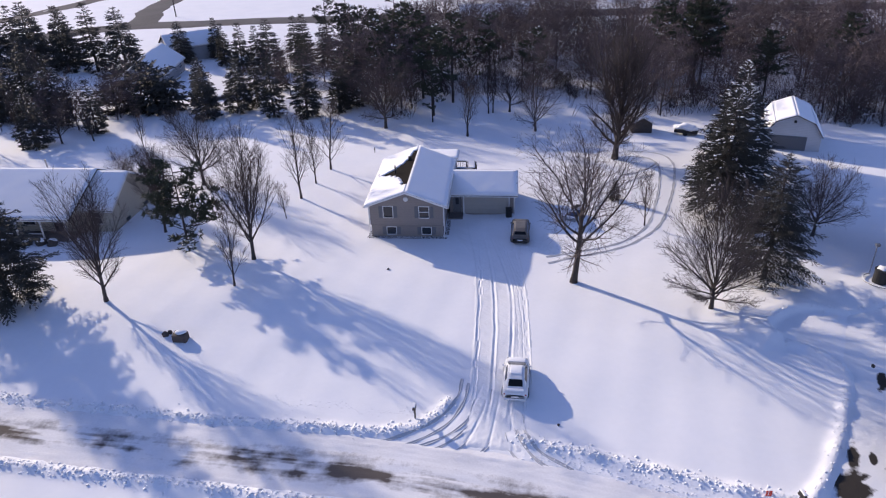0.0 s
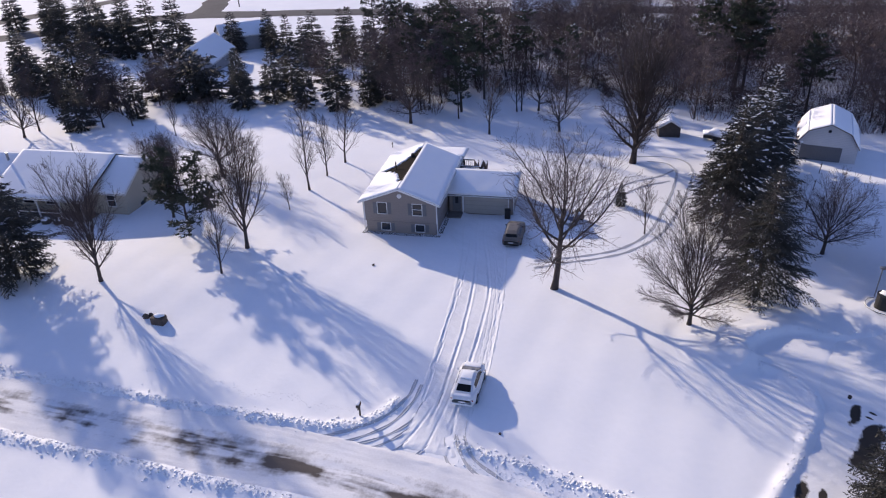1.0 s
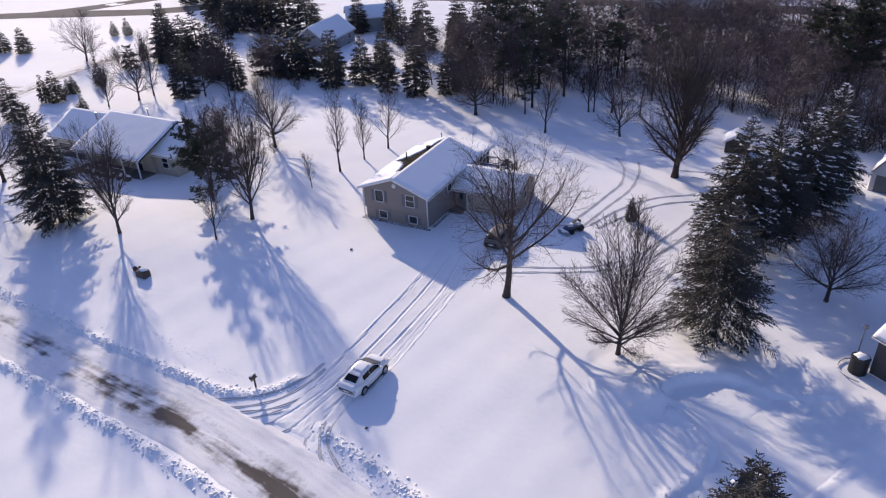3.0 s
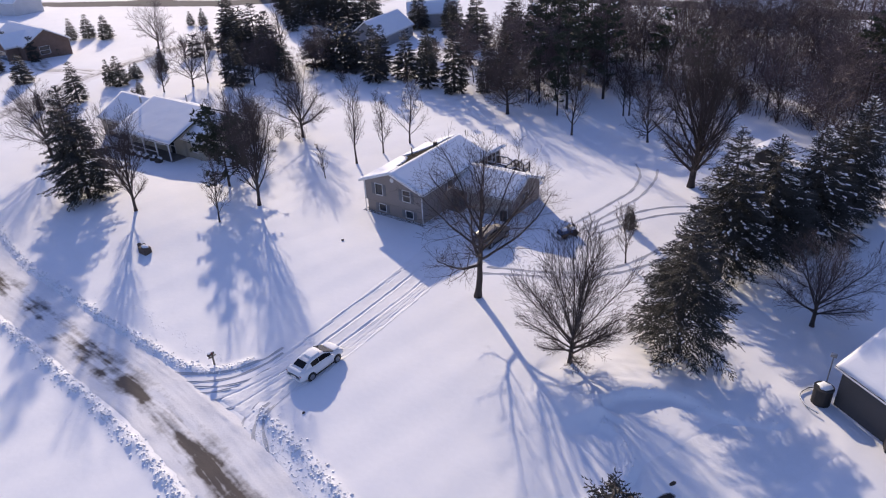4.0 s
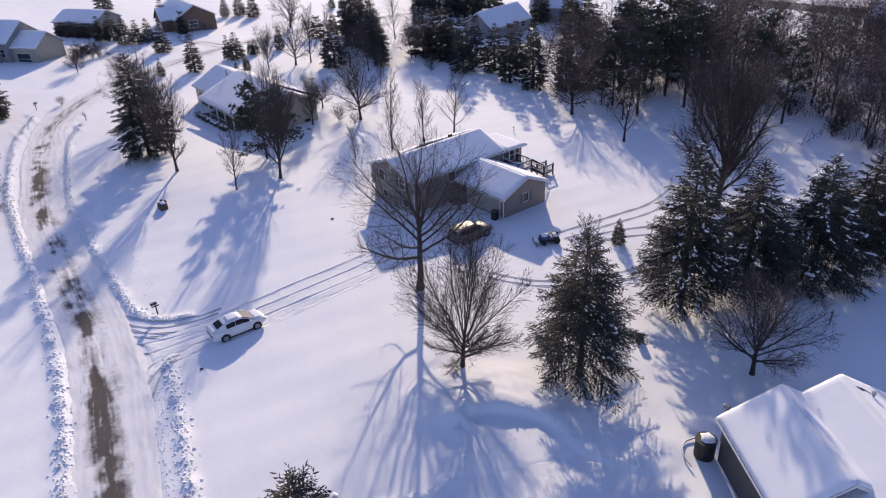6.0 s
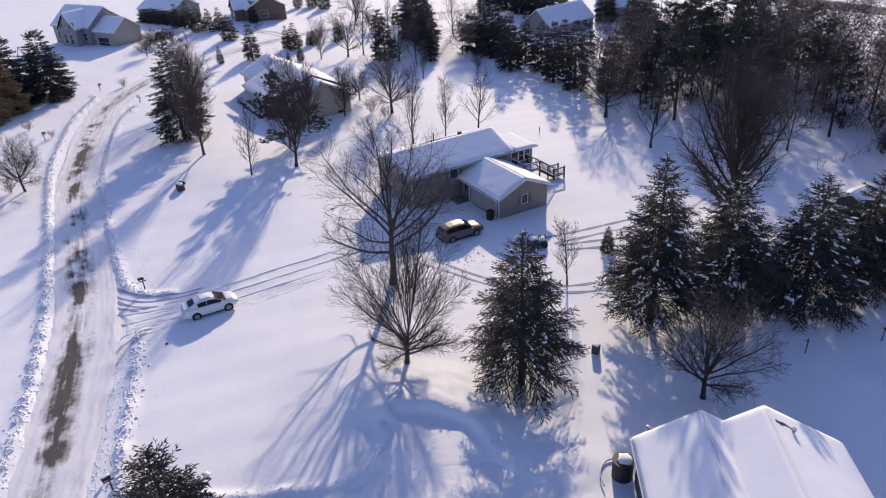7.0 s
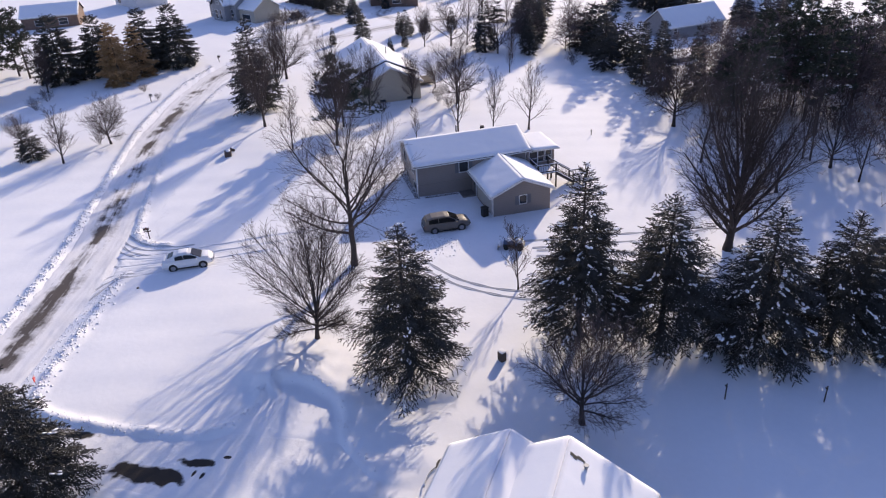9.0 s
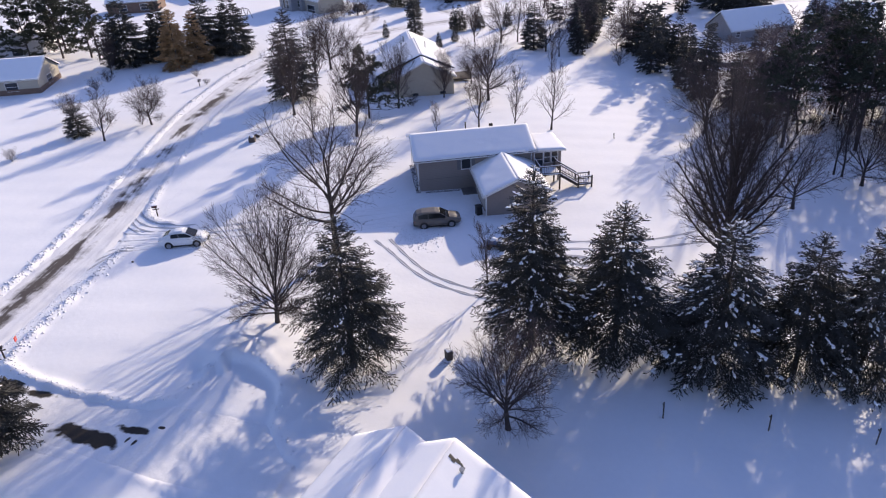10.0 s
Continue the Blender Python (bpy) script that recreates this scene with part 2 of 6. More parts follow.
SBANK = smooth_line([(-76, 42), (-66, 37.4), (-57, 35), (-44, 32.2), (-31, 30.8), (-20.6, 29.9), (-16, 29.4), (-7.7, 28.6), (1.5, 27.1), (7.2, 25.8), (14, 24), (25, 20.6), (40, 16)], 1.5)
DBANK = smooth_line([(18.4, 30.8), (20.3, 33.2), (22.3, 36.6), (24.1, 40.2), (25.0, 42.4), (24.7, 44.2), (23.4, 45.8), (21.8, 46.3)], 1.0)
DPILE = smooth_line([(21.8, 46.3), (21.0, 47.2), (21.3, 48.7), (22.3, 49.9), (23.6, 50.9), (25.1, 51.6), (26.8, 51.5), (28.4, 51.3), (30.2, 51.7), (31.6, 52.4)], 1.0)
DEDGE = smooth_line([(25.6, 33.6), (26.9, 35.3), (28.8, 38.6), (30.6, 41.7), (32.2, 44.2), (33.3, 46.0)], 1.0)
DRIVE = smooth_line([(-0.6, 33.6), (-0.3, 36.5), (0.0, 42), (-0.1, 52), (-0.7, 60), (-1.6, 66), (-2.0, 70.3)], 1.0)
SEDRIVE = smooth_line([(20.2, 25), (22.4, 31), (25.8, 38), (29.5, 46), (32.5, 52.5)], 1.0)
FARROAD = smooth_line([(-330, 60), (-230, 118), (-186, 143), (-164, 153), (-147, 161), (-128, 180), (-108, 196), (-88, 199), (-60, 203), (40, 209), (160, 214)], 6)
FARROAD2 = smooth_line([(-104, 196), (-108, 212), (-113, 230), (-118, 320)], 6)
FARROAD3 = smooth_line([(-184, 145), (-175, 159), (-166, 177), (-150, 215), (-140, 260)], 6)
WESTDRIVE = smooth_line([(-89, 60.5), (-97, 61.5), (-106, 63.5), (-116, 64), (-126, 66)], 3)
TANDRIVE = smooth_line([(-100.5, 85), (-107, 84), (-114, 81.5), (-122, 84), (-129, 86)], 3)


def bank_height(x, y):
    z = np.zeros(np.shape(x))
    for line, h, w in ((NBANK, 0.24, 0.45), (NBANK2, 0.30, 0.5), (SBANK, 0.30, 0.5), (DBANK, 0.38, 0.42), (DEDGE, 0.17, 0.22)):
        d, s = near_line(x, y, line)
        z = np.maximum(z, h * (0.75 + 0.3 * np.sin(s * 2.1) * np.sin(s * 0.73 + 1)) * np.exp(-(d / w) ** 2))
    d, s = near_line(x, y, DPILE)
    lee = near_line(x - 0.39, y + 0.31, DPILE)[0] - near_line(x + 0.39, y - 0.31, DPILE)[0]
    tall = 0.8 * (0.85 + 0.22 * np.sin(s * 1.3 + 0.4) * np.sin(s * 0.6)) * np.clip((s + 0.6) / 1.2, 0, 1) * np.clip(1.15 - s / 14, 0.3, 1)
    wide = 0.58 + 4.1 * np.clip(0.5 + lee, 0, 1)
    lumpy = 1 + 0.10 * np.sin(x * 3.1 + 1.7 * np.sin(y * 2.3)) * np.sin(y * 3.7)
    return np.maximum(z, tall * lumpy * np.clip(1.08 - d / wide, 0, 1))


def road_half(s):
    return 3.15 + 0.2 * np.sin(s * 0.3)


def terrain_z(x, y):
    """The snow's surface, with the plowed banks and the beds of road and driveways."""
    z = ground_z(x, y) + bank_height(x, y)
    for line, half in ((ROAD, 3.0), (DRIVE, 2.2), (SEDRIVE, 3.1), (FARROAD, 4.6), (FARROAD2, 4.0), (FARROAD3, 4.0), (WESTDRIVE, 2.4), (TANDRIVE, 2.6)):
        d, _ = near_line(x, y, line)
        z = z - 0.09 * np.clip((half - d) / 0.6, 0, 1)
    return z


def spaced(*runs):
    out = []
    for a, b, step in runs:
        out.extend(np.arange(a, b, step))
    return np.array(out + [runs[-1][1]])


def grid_mesh(name, X, Y, Z, mat, attribute=None):
    n, k = X.shape
    idx = np.arange(n * k).reshape(n, k)
    faces = np.stack([idx[:-1, :-1], idx[1:, :-1], idx[1:, 1:], idx[:-1, 1:]], -1).reshape(-1, 4)
    me = bpy.data.meshes.new(name)
    me.vertices.add(n * k)
    me.vertices.foreach_set("co", np.stack([X, Y, Z], -1).ravel())
    me.loops.add(faces.size)
    me.loops.foreach_set("vertex_index", faces.ravel())
    me.polygons.add(len(faces))
    me.polygons.foreach_set("loop_start", np.arange(len(faces)) * 4)
    me.polygons.foreach_set("use_smooth", np.ones(len(faces), bool))
    me.materials.append(mat)
    me.update(calc_edges=True)
    if attribute is not None:
        me.attributes.new("bare", "FLOAT", "POINT").data.foreach_set("value", attribute.ravel())
    return new(name, me)


gx = spaced((-2600, -400, 220), (-400, -140, 20), (-140, -62, 2.6), (-62, -40, 0.9), (-40, 36, 0.3), (36, 60, 0.9), (60, 140, 4), (140, 400, 20), (400, 2600, 220))
gy = spaced((-2600, -300, 230), (-300, -20, 20), (-20, 14, 2), (14, 26, 0.6), (26, 54, 0.26), (54, 80, 0.5), (80, 140, 1.5), (140, 240, 5), (240, 500, 20), (500, 4200, 250))
GX, GY = np.meshgrid(gx, gy, indexing="ij")
tagged(grid_mesh("ground", GX, GY, terrain_z(GX, GY), SNOW), "deep fresh snow over lawns and fields", "ground", kind="structure")


def wobble(x, y, k):
    """A cheap smooth noise in -1..1."""
    return (np.sin(x * 1.7 * k + 2.1 * np.sin(y * 0.9 * k)) + np.sin(y * 2.3 * k + 1.7 * np.sin(x * 1.3 * k + 1)) + np.sin((x + y) * 3.1 * k + 0.6)) / 3


def strip(name, line, half, step, across, relief, bare, mat, label, category):
    """A road or driveway: a sheet that follows line, sunk at its edges into the snow."""
    pts = smooth_line(line, step)
    p = np.array(pts)
    d = np.gradient(p, axis=0)
    d /= np.linalg.norm(d, axis=1)[:, None]
    s = np.concatenate([[0], np.cumsum(np.linalg.norm(np.diff(p, axis=0), axis=1))])
    u = np.linspace(-1, 1, across)
    S, U = np.meshgrid(s, u, indexing="ij")
    H = half(S) if callable(half) else np.full(S.shape, half)
    V = U * H
    X = p[:, 0][:, None] - d[:, 1][:, None] * V
    Y = p[:, 1][:, None] + d[:, 0][:, None] * V
    Z = ground_z(X, Y) - 0.025 + relief(S, V, X, Y) - 0.09 * np.clip((np.abs(U) - 0.8) / 0.2, 0, 1)
    return tagged(grid_mesh(name, X, Y, Z, mat, bare(S, V, X, Y)), label, category, kind="structure")


def fbm(x, y, seed, octaves=4):
    """Lattice noise in about -1..1."""
    rnd = np.random.RandomState(seed)
    total, size = np.zeros(np.shape(x)), 1.0
    for _ in range(octaves):
        table = rnd.uniform(-1, 1, (64, 64))
        xi, yi = np.floor(x).astype(int), np.floor(y).astype(int)
        fx, fy = x - xi, y - yi
        fx, fy = fx * fx * (3 - 2 * fx), fy * fy * (3 - 2 * fy)
        a, b = table[xi % 64, yi % 64], table[(xi + 1) % 64, yi % 64]
        c, d = table[xi % 64, (yi + 1) % 64], table[(xi + 1) % 64, (yi + 1) % 64]
        total = total + size * ((a * (1 - fx) + b * fx) * (1 - fy) + (c * (1 - fx) + d * fx) * fy)
        x, y, size = x * 2.03 + 7.1, y * 2.03 + 3.3, size * 0.55
    return total


def road_relief(S, V, X, Y):
    streak = 0.018 * fbm(S * 0.22, V * 2.6, 3) + 0.012 * fbm(X * 1.1, Y * 1.1, 4)
    rough = np.maximum(0, fbm(X * 2.6, Y * 2.6, 5, 3) + 0.1) * (0.05 * np.exp(-((V + 2.25) / 0.62) ** 2) + 0.05 * np.exp(-((V - 2.5) / 0.4) ** 2))
    return streak + rough


def road_bare(S, V, X, Y):
    track = np.exp(-((V - 0.62 + 0.35 * fbm(S * 0.09, 0 * V, 11, 2)) / (1.1 + 0.3 * fbm(S * 0.3, 0 * V, 12, 2))) ** 2)
    far = np.clip((-X - 57) / 14, 0, 1)
    patch = np.clip(0.30 + 1.25 * fbm(S * 0.33, V * 0.35, 13, 4) + 0.16 * fbm(S * 0.9, V * 2.2, 14, 3), -0.1, 1)
    smear = 0.16 * fbm(S * 0.3, V * 3.0, 15, 3) + 0.28 * fbm(S * 0.55, V * 6.5, 17, 2)
    faint = 0.22 * np.exp(-((V + 0.8) / 0.5) ** 2) * (0.5 + 0.7 * fbm(S * 0.2, V, 16, 2))
    track = track * (0.28 + 0.66 * patch + smear) * (1 - far) + far * (0.34 + smear) * np.exp(-(V / 1.5) ** 4)
    return track + faint + 0.17 * np.exp(-((V - 0.2) / 1.9) ** 4) - 0.06


def drive_relief(S, V, X, Y):
    z = 0.012 * wobble(X, Y, 1.4) + 0.012 * wobble(X, Y, 3.7)
    for c, w, h, jag in ((2.02, 0.07, 1.2, 0.08), (0.65, 0.10, 1.3, 0.0), (-0.8, 0.10, 1.3, 0.0), (-1.2, 0.05, 0.4, 0.03), (-1.65, 0.05, 0.5, 0.03), (-2.05, 0.07, 0.9, 0.09)):
        c = c + 0.16 * fbm(S * 0.10, 0 * V + 3 * c, 23, 2) + 0.03 * fbm(S * 1.1, 0 * V + c, 24, 2) + jag * np.sign(fbm(S * 0.9, 0 * V + 7 * c, 25, 3)) + 0.55 * np.clip((S - 20) / 12, 0, 1) * (0.4 - c)
        h = h * np.clip((S - 2) / 3, 0, 1) * np.clip((33 - S) / 8, 0.15, 1) * (0.85 + 0.35 * fbm(S * 0.8, 0 * V + c, 21, 3))
        z = z - 0.042 * h * np.exp(-((V - c) / w) ** 2) + 0.017 * h * np.exp(-((np.abs(V - c) - 2.0 * w) / (0.7 * w)) ** 2)
    for k in range(7):
        turn = 0.10 * (k - 3) + 0.03 * math.sin(7 * k)
        c = (k - 3) * 0.6 + turn * np.clip(9 - S, 0, 9) ** 2 * 0.16
        z = z - 0.045 * np.exp(-((V - c) / 0.09) ** 2) * np.clip((8 - S) / 4, 0, 1)
    z = z + 0.045 * np.clip((V - 2.0) / 0.14, 0, 1) * np.clip((S - 5) / 3, 0, 1) + 0.045 * np.clip((-V - 2.08) / 0.12, 0, 1) * np.clip((S - 5) / 3, 0, 1)
    z = z + 0.035 * np.maximum(0, fbm(X * 2.2, Y * 2.2, 22, 3)) * np.clip((5 - S) / 3, 0.25, 1)
    return z - 0.25 * np.clip((0.8 - S) / 0.8, 0, 1) ** 2


def drive_half(S):
    return 2.75 + 2.4 * np.clip((3.5 - S) / 3.5, 0, 1) ** 2 + 1.4 * np.clip((S - 26.5) / 5, 0, 1)


def se_bare(S, V, X, Y):
    z = np.zeros(S.shape) - 0.4
    for cx, cy, rx, ry, a in ((27.2, 38.9, 2.5, 0.7, 1.05), (27.9, 40.3, 0.9, 0.6, 1.0), (27.3, 42.0, 1.1, 0.34, 1.15), (28.2, 41.9, 0.36, 0.13, 2.6), (28.5, 42.4, 0.3, 0.12, 2.6), (21.0, 31.9, 1.5, 1.0, 1.0), (22.2, 34.5, 1.3, 0.36, 1.25), (23.4, 34.4, 0.5, 0.22, 1.2), (24.5, 34.1, 0.3, 0.18, 1.0), (27.5, 43.9, 0.25, 0.12, 1.1)):
        du, dv = (X - cx) * math.cos(a) + (Y - cy) * math.sin(a), -(X - cx) * math.sin(a) + (Y - cy) * math.cos(a)
        z = np.maximum(z, 2.6 - 2.0 * np.hypot(du / rx, dv / ry) + 0.55 * fbm(X * 1.7, Y * 1.7, 31, 4))
    return z


strip("road", ROAD, road_half, 0.42, 49, road_relief, road_bare, ROADSNOW, "snow-packed street with bare asphalt wheel tracks", "road")
strip("driveway", DRIVE, drive_half, 0.18, 131, drive_relief, lambda S, V, X, Y: np.full(S.shape, -0.5), DRIVESNOW, "snowy driveway with tyre ruts", "driveway")
strip("neighbour_driveway", SEDRIVE, 3.6, 0.14, 71, lambda S, V, X, Y: 0.012 * wobble(X, Y, 1.5) + 0.015 * np.maximum(0, wobble(X, Y, 4)), se_bare, DRIVESNOW, "snowy driveway with wet black melted patches", "driveway")
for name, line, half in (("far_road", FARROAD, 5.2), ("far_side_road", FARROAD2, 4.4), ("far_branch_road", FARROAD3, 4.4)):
    strip(name, line, half, 4, 9, lambda S, V, X, Y: 0.06 + 0 * S, lambda S, V, X, Y: 0 * S, FARASPHALT, "far road cleared to wet asphalt, sky glare in its grey", "road")
for line in (WESTDRIVE, TANDRIVE):
    strip("side_drive", line, 2.9, 0.8, 15, lambda S, V, X, Y: 0.03 * fbm(X, Y, 41, 3), lambda S, V, X, Y: 0.22 + 0.3 * np.exp(-((np.abs(V) - 0.8) / 0.4) ** 2) + 0.25 * fbm(S * 0.3, V, 42, 3), ROADSNOW, "churned grey snow on a neighbour's drive", "driveway")


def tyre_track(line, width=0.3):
    """A pressed trough between two low ridges of snow, in a grey that includes its shade."""
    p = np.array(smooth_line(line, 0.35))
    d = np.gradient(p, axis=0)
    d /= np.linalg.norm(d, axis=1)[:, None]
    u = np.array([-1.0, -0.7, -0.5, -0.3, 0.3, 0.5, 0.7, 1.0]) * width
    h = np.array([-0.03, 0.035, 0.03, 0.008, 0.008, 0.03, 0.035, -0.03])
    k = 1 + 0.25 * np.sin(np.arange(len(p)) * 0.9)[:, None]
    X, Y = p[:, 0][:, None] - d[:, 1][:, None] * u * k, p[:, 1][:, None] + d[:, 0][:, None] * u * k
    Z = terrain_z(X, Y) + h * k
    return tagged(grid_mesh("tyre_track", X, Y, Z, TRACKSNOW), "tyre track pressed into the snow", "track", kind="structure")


def clods(name, lines, per_metre, label, lo=0.05, hi=0.2, width=0.55):
    """Broken lumps of plowed snow along the banks."""
    rng = random.Random(5)
    verts, faces = [], []
    cube = [(-1, -1, -1), (1, -1, -1), (1, 1, -1), (-1, 1, -1), (-1, -1, 1), (1, -1, 1), (1, 1, 1), (-1, 1, 1)]
    quads = [(0, 3, 2, 1), (4, 5, 6, 7), (0, 1, 5, 4), (1, 2, 6, 5), (2, 3, 7, 6), (3, 0, 4, 7)]
    spots = []
    for line in lines:
        for (ax, ay), (bx, by) in zip(line, line[1:]):
            ln = math.hypot(bx - ax, by - ay)
            for _ in range(round(ln * per_metre)):
                t, o = rng.random(), rng.gauss(0, width)
                spots.append((ax + (bx - ax) * t - (by - ay) / ln * o, ay + (by - ay) * t + (bx - ax) / ln * o))
    zs = terrain_z(np.array([s[0] for s in spots]), np.array([s[1] for s in spots]))
    for (x, y), z in zip(spots, zs):
        r = lo + (hi - lo) * rng.random() ** 3.2
        turn = Euler((rng.uniform(-0.6, 0.6), rng.uniform(-0.6, 0.6), rng.uniform(0, 6.3))).to_matrix()
        k = len(verts)
        for c in cube:
            q = turn @ Vector([a * r * rng.uniform(0.55, 1.05) * s for a, s in zip(c, (1.2, 1, 0.75))])
            verts.append((x + q.x, y + q.y, z - r * 0.05 + q.z))
        faces.extend(tuple(k + i for i in f) for f in quads)
    return tagged(part(name, (verts, faces), CLOD, smooth=True), label, "snow", kind="stuff")


clods("plowed_snow", (NBANK, NBANK2, SBANK), 38, "broken lumps of plowed snow along the street", 0.02, 0.105, 0.32)
clods("crumbled_snow", (smooth_line([(1.5, 33.6), (7.5, 31.8), (14.5, 29.9), (20, 28.2)], 1.5), smooth_line([(-30, 35.4), (-15, 34.5), (-7, 34.2)], 1.5)), 60, "fine crumbs of snow left by the plow", 0.012, 0.06, 0.55)
clods("shovelled_snow", (DBANK, DBANK, DPILE), 9, "broken lumps of snow along the cleared driveway", 0.02, 0.065, 0.34)


# ---- trees ----
def to_edge(at, d, crown, tall):
    """The way from a point to the outline of an egg-shaped crown."""
    wide, mid, high = (c * tall for c in crown)
    k = Vector((1 / wide, 1 / wide, 1 / high))
    o, v = (at - Vector((0, 0, mid))) * k, d * k
    a, b, c = v.dot(v), o.dot(v), o.dot(o) - 1
    q = b * b - a * c
    return max(0.05 * tall, (math.sqrt(q) - b) / a) if q > 0 else 0.12 * tall


def grow(rng, verts, faces, start, direction, length, radius, level, spec, twigs):
    """One branch and, from it, the next level's."""
    seg = spec.get("seg", (8, 6, 4, 2))[level]
    sides = spec.get("sides", (8, 5, 3, 3))[level]
    pts, d = [start], direction.normalized()
    for i in range(seg):
        bend = Vector((rng.gauss(0, 1), rng.gauss(0, 1), rng.gauss(0, 0.6))) * spec["wander"][level]
        d = (d + bend + Vector((0, 0, spec["rise"][level]))).normalized()
        pts.append(pts[-1] + d * (length / seg))
    end = 0.45 if level == 0 and "crown" in spec else (0.22, 0.25, 0.35, 0.4)[level]
    radii = [max(spec["fine"], radius * (1 - (1 - end) * i / seg)) for i in range(seg + 1)]
    if level == 0:
        radii[0] *= 1.35
    out = twigs if level >= 2 else (verts, faces)
    tube(out[0], out[1], pts, radii, sides, level < 2)
    if level == 3 or (level == 2 and spec["count"][2] == 0):
        return
    n = spec["count"][level]
    first = spec["first"][level]
    turn = rng.uniform(0, 6.3)
    for k in range(n):
        s = first + (1 - first) * (k + rng.uniform(0.1, 0.9)) / n
        s = min(s, 0.99)
        i = min(int(s * seg), seg - 1)
        at = pts[i].lerp(pts[i + 1], s * seg - i)
        along = (pts[i + 1] - pts[i]).normalized()
        turn += 2.4 + rng.uniform(-0.5, 0.5)
        side = along.orthogonal().normalized()
        side.rotate(Matrix.Rotation(turn, 3, along))
        tilt = spec["lean"][level]
        if isinstance(tilt, tuple):
            tilt = tilt[0] + (tilt[1] - tilt[0]) * ((s - first) / (1 - first)) ** 1.1
        lean = radians(tilt * rng.uniform(0.75, 1.25))
        away = along * math.cos(lean) + side * math.sin(lean)
        size = spec["ratio"][level] * (1.1 - spec["taper"][level] * s) * rng.uniform(0.75, 1.2)
        here = radii[i] * 0.55 * (spec.get("limb", 1.0) * rng.uniform(0.75, 1.1) if level == 0 else 1.0)
        reach = length * size
        if "crown" in spec:
            room = to_edge(at, away, spec["crown"], spec["tall"])
            reach = room * rng.uniform(0.72, 1.04) if level == 0 else min(reach, room * rng.uniform(0.85, 1.15) + 0.1)
        grow(rng, verts, faces, at, away, reach, max(here * (0.95, 0.7, 0.6)[level], spec["fine"] * 1.3), level + 1, spec, twigs)


OAK = dict(seg=(7, 11, 7, 3), fine=0.0078, stems=1, trunk=0.52, radius=0.0205, limb=1.1, crown=(0.50, 0.52, 0.50), wander=(0.06, 0.13, 0.17, 0.2), rise=(0.02, 0.05, 0.05, 0.05), count=(14, 18, 12), first=(0.44, 0.16, 0.10), lean=((84, 12), 46, 44), ratio=(1, 0.46, 0.40), taper=(0, 0.5, 0.4))
VASE = dict(seg=(7, 9, 5, 2), fine=0.008, stems=1, trunk=0.42, radius=0.015, limb=1.1, crown=(0.29, 0.60, 0.43), wander=(0.03, 0.05, 0.09, 0.13), rise=(0.02, 0.06, 0.06, 0.06), count=(17, 18, 11), first=(0.30, 0.16, 0.12), lean=((46, 6), 30, 34), ratio=(1, 0.38, 0.42), taper=(0, 0.45, 0.4))
MAPLE = dict(seg=(5, 11, 6, 3), fine=0.0075, stems=1, trunk=0.27, radius=0.0185, limb=1.0, crown=(0.45, 0.52, 0.50), wander=(0.03, 0.05, 0.08, 0.12), rise=(0.02, 0.022, 0.04, 0.04), count=(24, 22, 12), first=(0.36, 0.18, 0.1), lean=((84, 5), 30, 36), ratio=(1, 0.40, 0.42), taper=(0, 0.5, 0.4))
ROUND = dict(seg=(5, 9, 6, 3), fine=0.0075, stems=1, trunk=0.34, radius=0.022, limb=1.0, crown=(0.53, 0.50, 0.47), wander=(0.05, 0.09, 0.12, 0.15), rise=(0.02, 0.035, 0.02, 0.02), count=(17, 19, 11), first=(0.45, 0.15, 0.1), lean=((76, 12), 38, 40), ratio=(1, 0.42, 0.42), taper=(0, 0.45, 0.4))
FAROAK = dict(ROUND, seg=(5, 5, 3, 1), sides=(6, 4, 3, 3), count=(15, 11, 6), fine=0.013)
NARROW = dict(fine=0.009, stems=1, trunk=0.9, radius=0.012, wander=(0.03, 0.07, 0.1, 0.12), rise=(0.05, 0.13, 0.08, 0.08), count=(18, 9, 5), first=(0.16, 0.18, 0.15), lean=(38, 34, 36), ratio=(0.42, 0.42, 0.46), taper=(0.5, 0.4, 0.4))
FOUNTAIN = dict(seg=(8, 11, 6, 3), fine=0.009, stems=1, trunk=0.55, radius=0.023, limb=1.0, crown=(0.37, 0.55, 0.46), wander=(0.03, 0.05, 0.09, 0.13), rise=(0.02, 0.045, 0.04, 0.03), count=(30, 22, 12), first=(0.17, 0.14, 0.1), lean=((52, 8), 36, 40), ratio=(1, 0.34, 0.44), taper=(0, 0.5, 0.4))
FARWOODS = dict(seg=(4, 2, 1, 1), sides=(4, 3, 3, 3), fine=0.026, stems=1, trunk=0.92, radius=0.0085, wander=(0.05, 0.09, 0.12, 0.14), rise=(0.05, 0.07, 0.04, 0.03), count=(14, 8, 0), first=(0.15, 0.15, 0.1), lean=(50, 44, 44), ratio=(0.40, 0.5, 0.55), taper=(0.45, 0.4, 0.4))
WOODS = dict(seg=(6, 3, 2, 1), sides=(5, 3, 3, 3), fine=0.018, stems=1, trunk=0.92, radius=0.0085, wander=(0.05, 0.09, 0.12, 0.14), rise=(0.05, 0.07, 0.04, 0.03), count=(20, 9, 4), first=(0.12, 0.15, 0.1), lean=(52, 44, 44), ratio=(0.40, 0.5, 0.55), taper=(0.45, 0.4, 0.4))
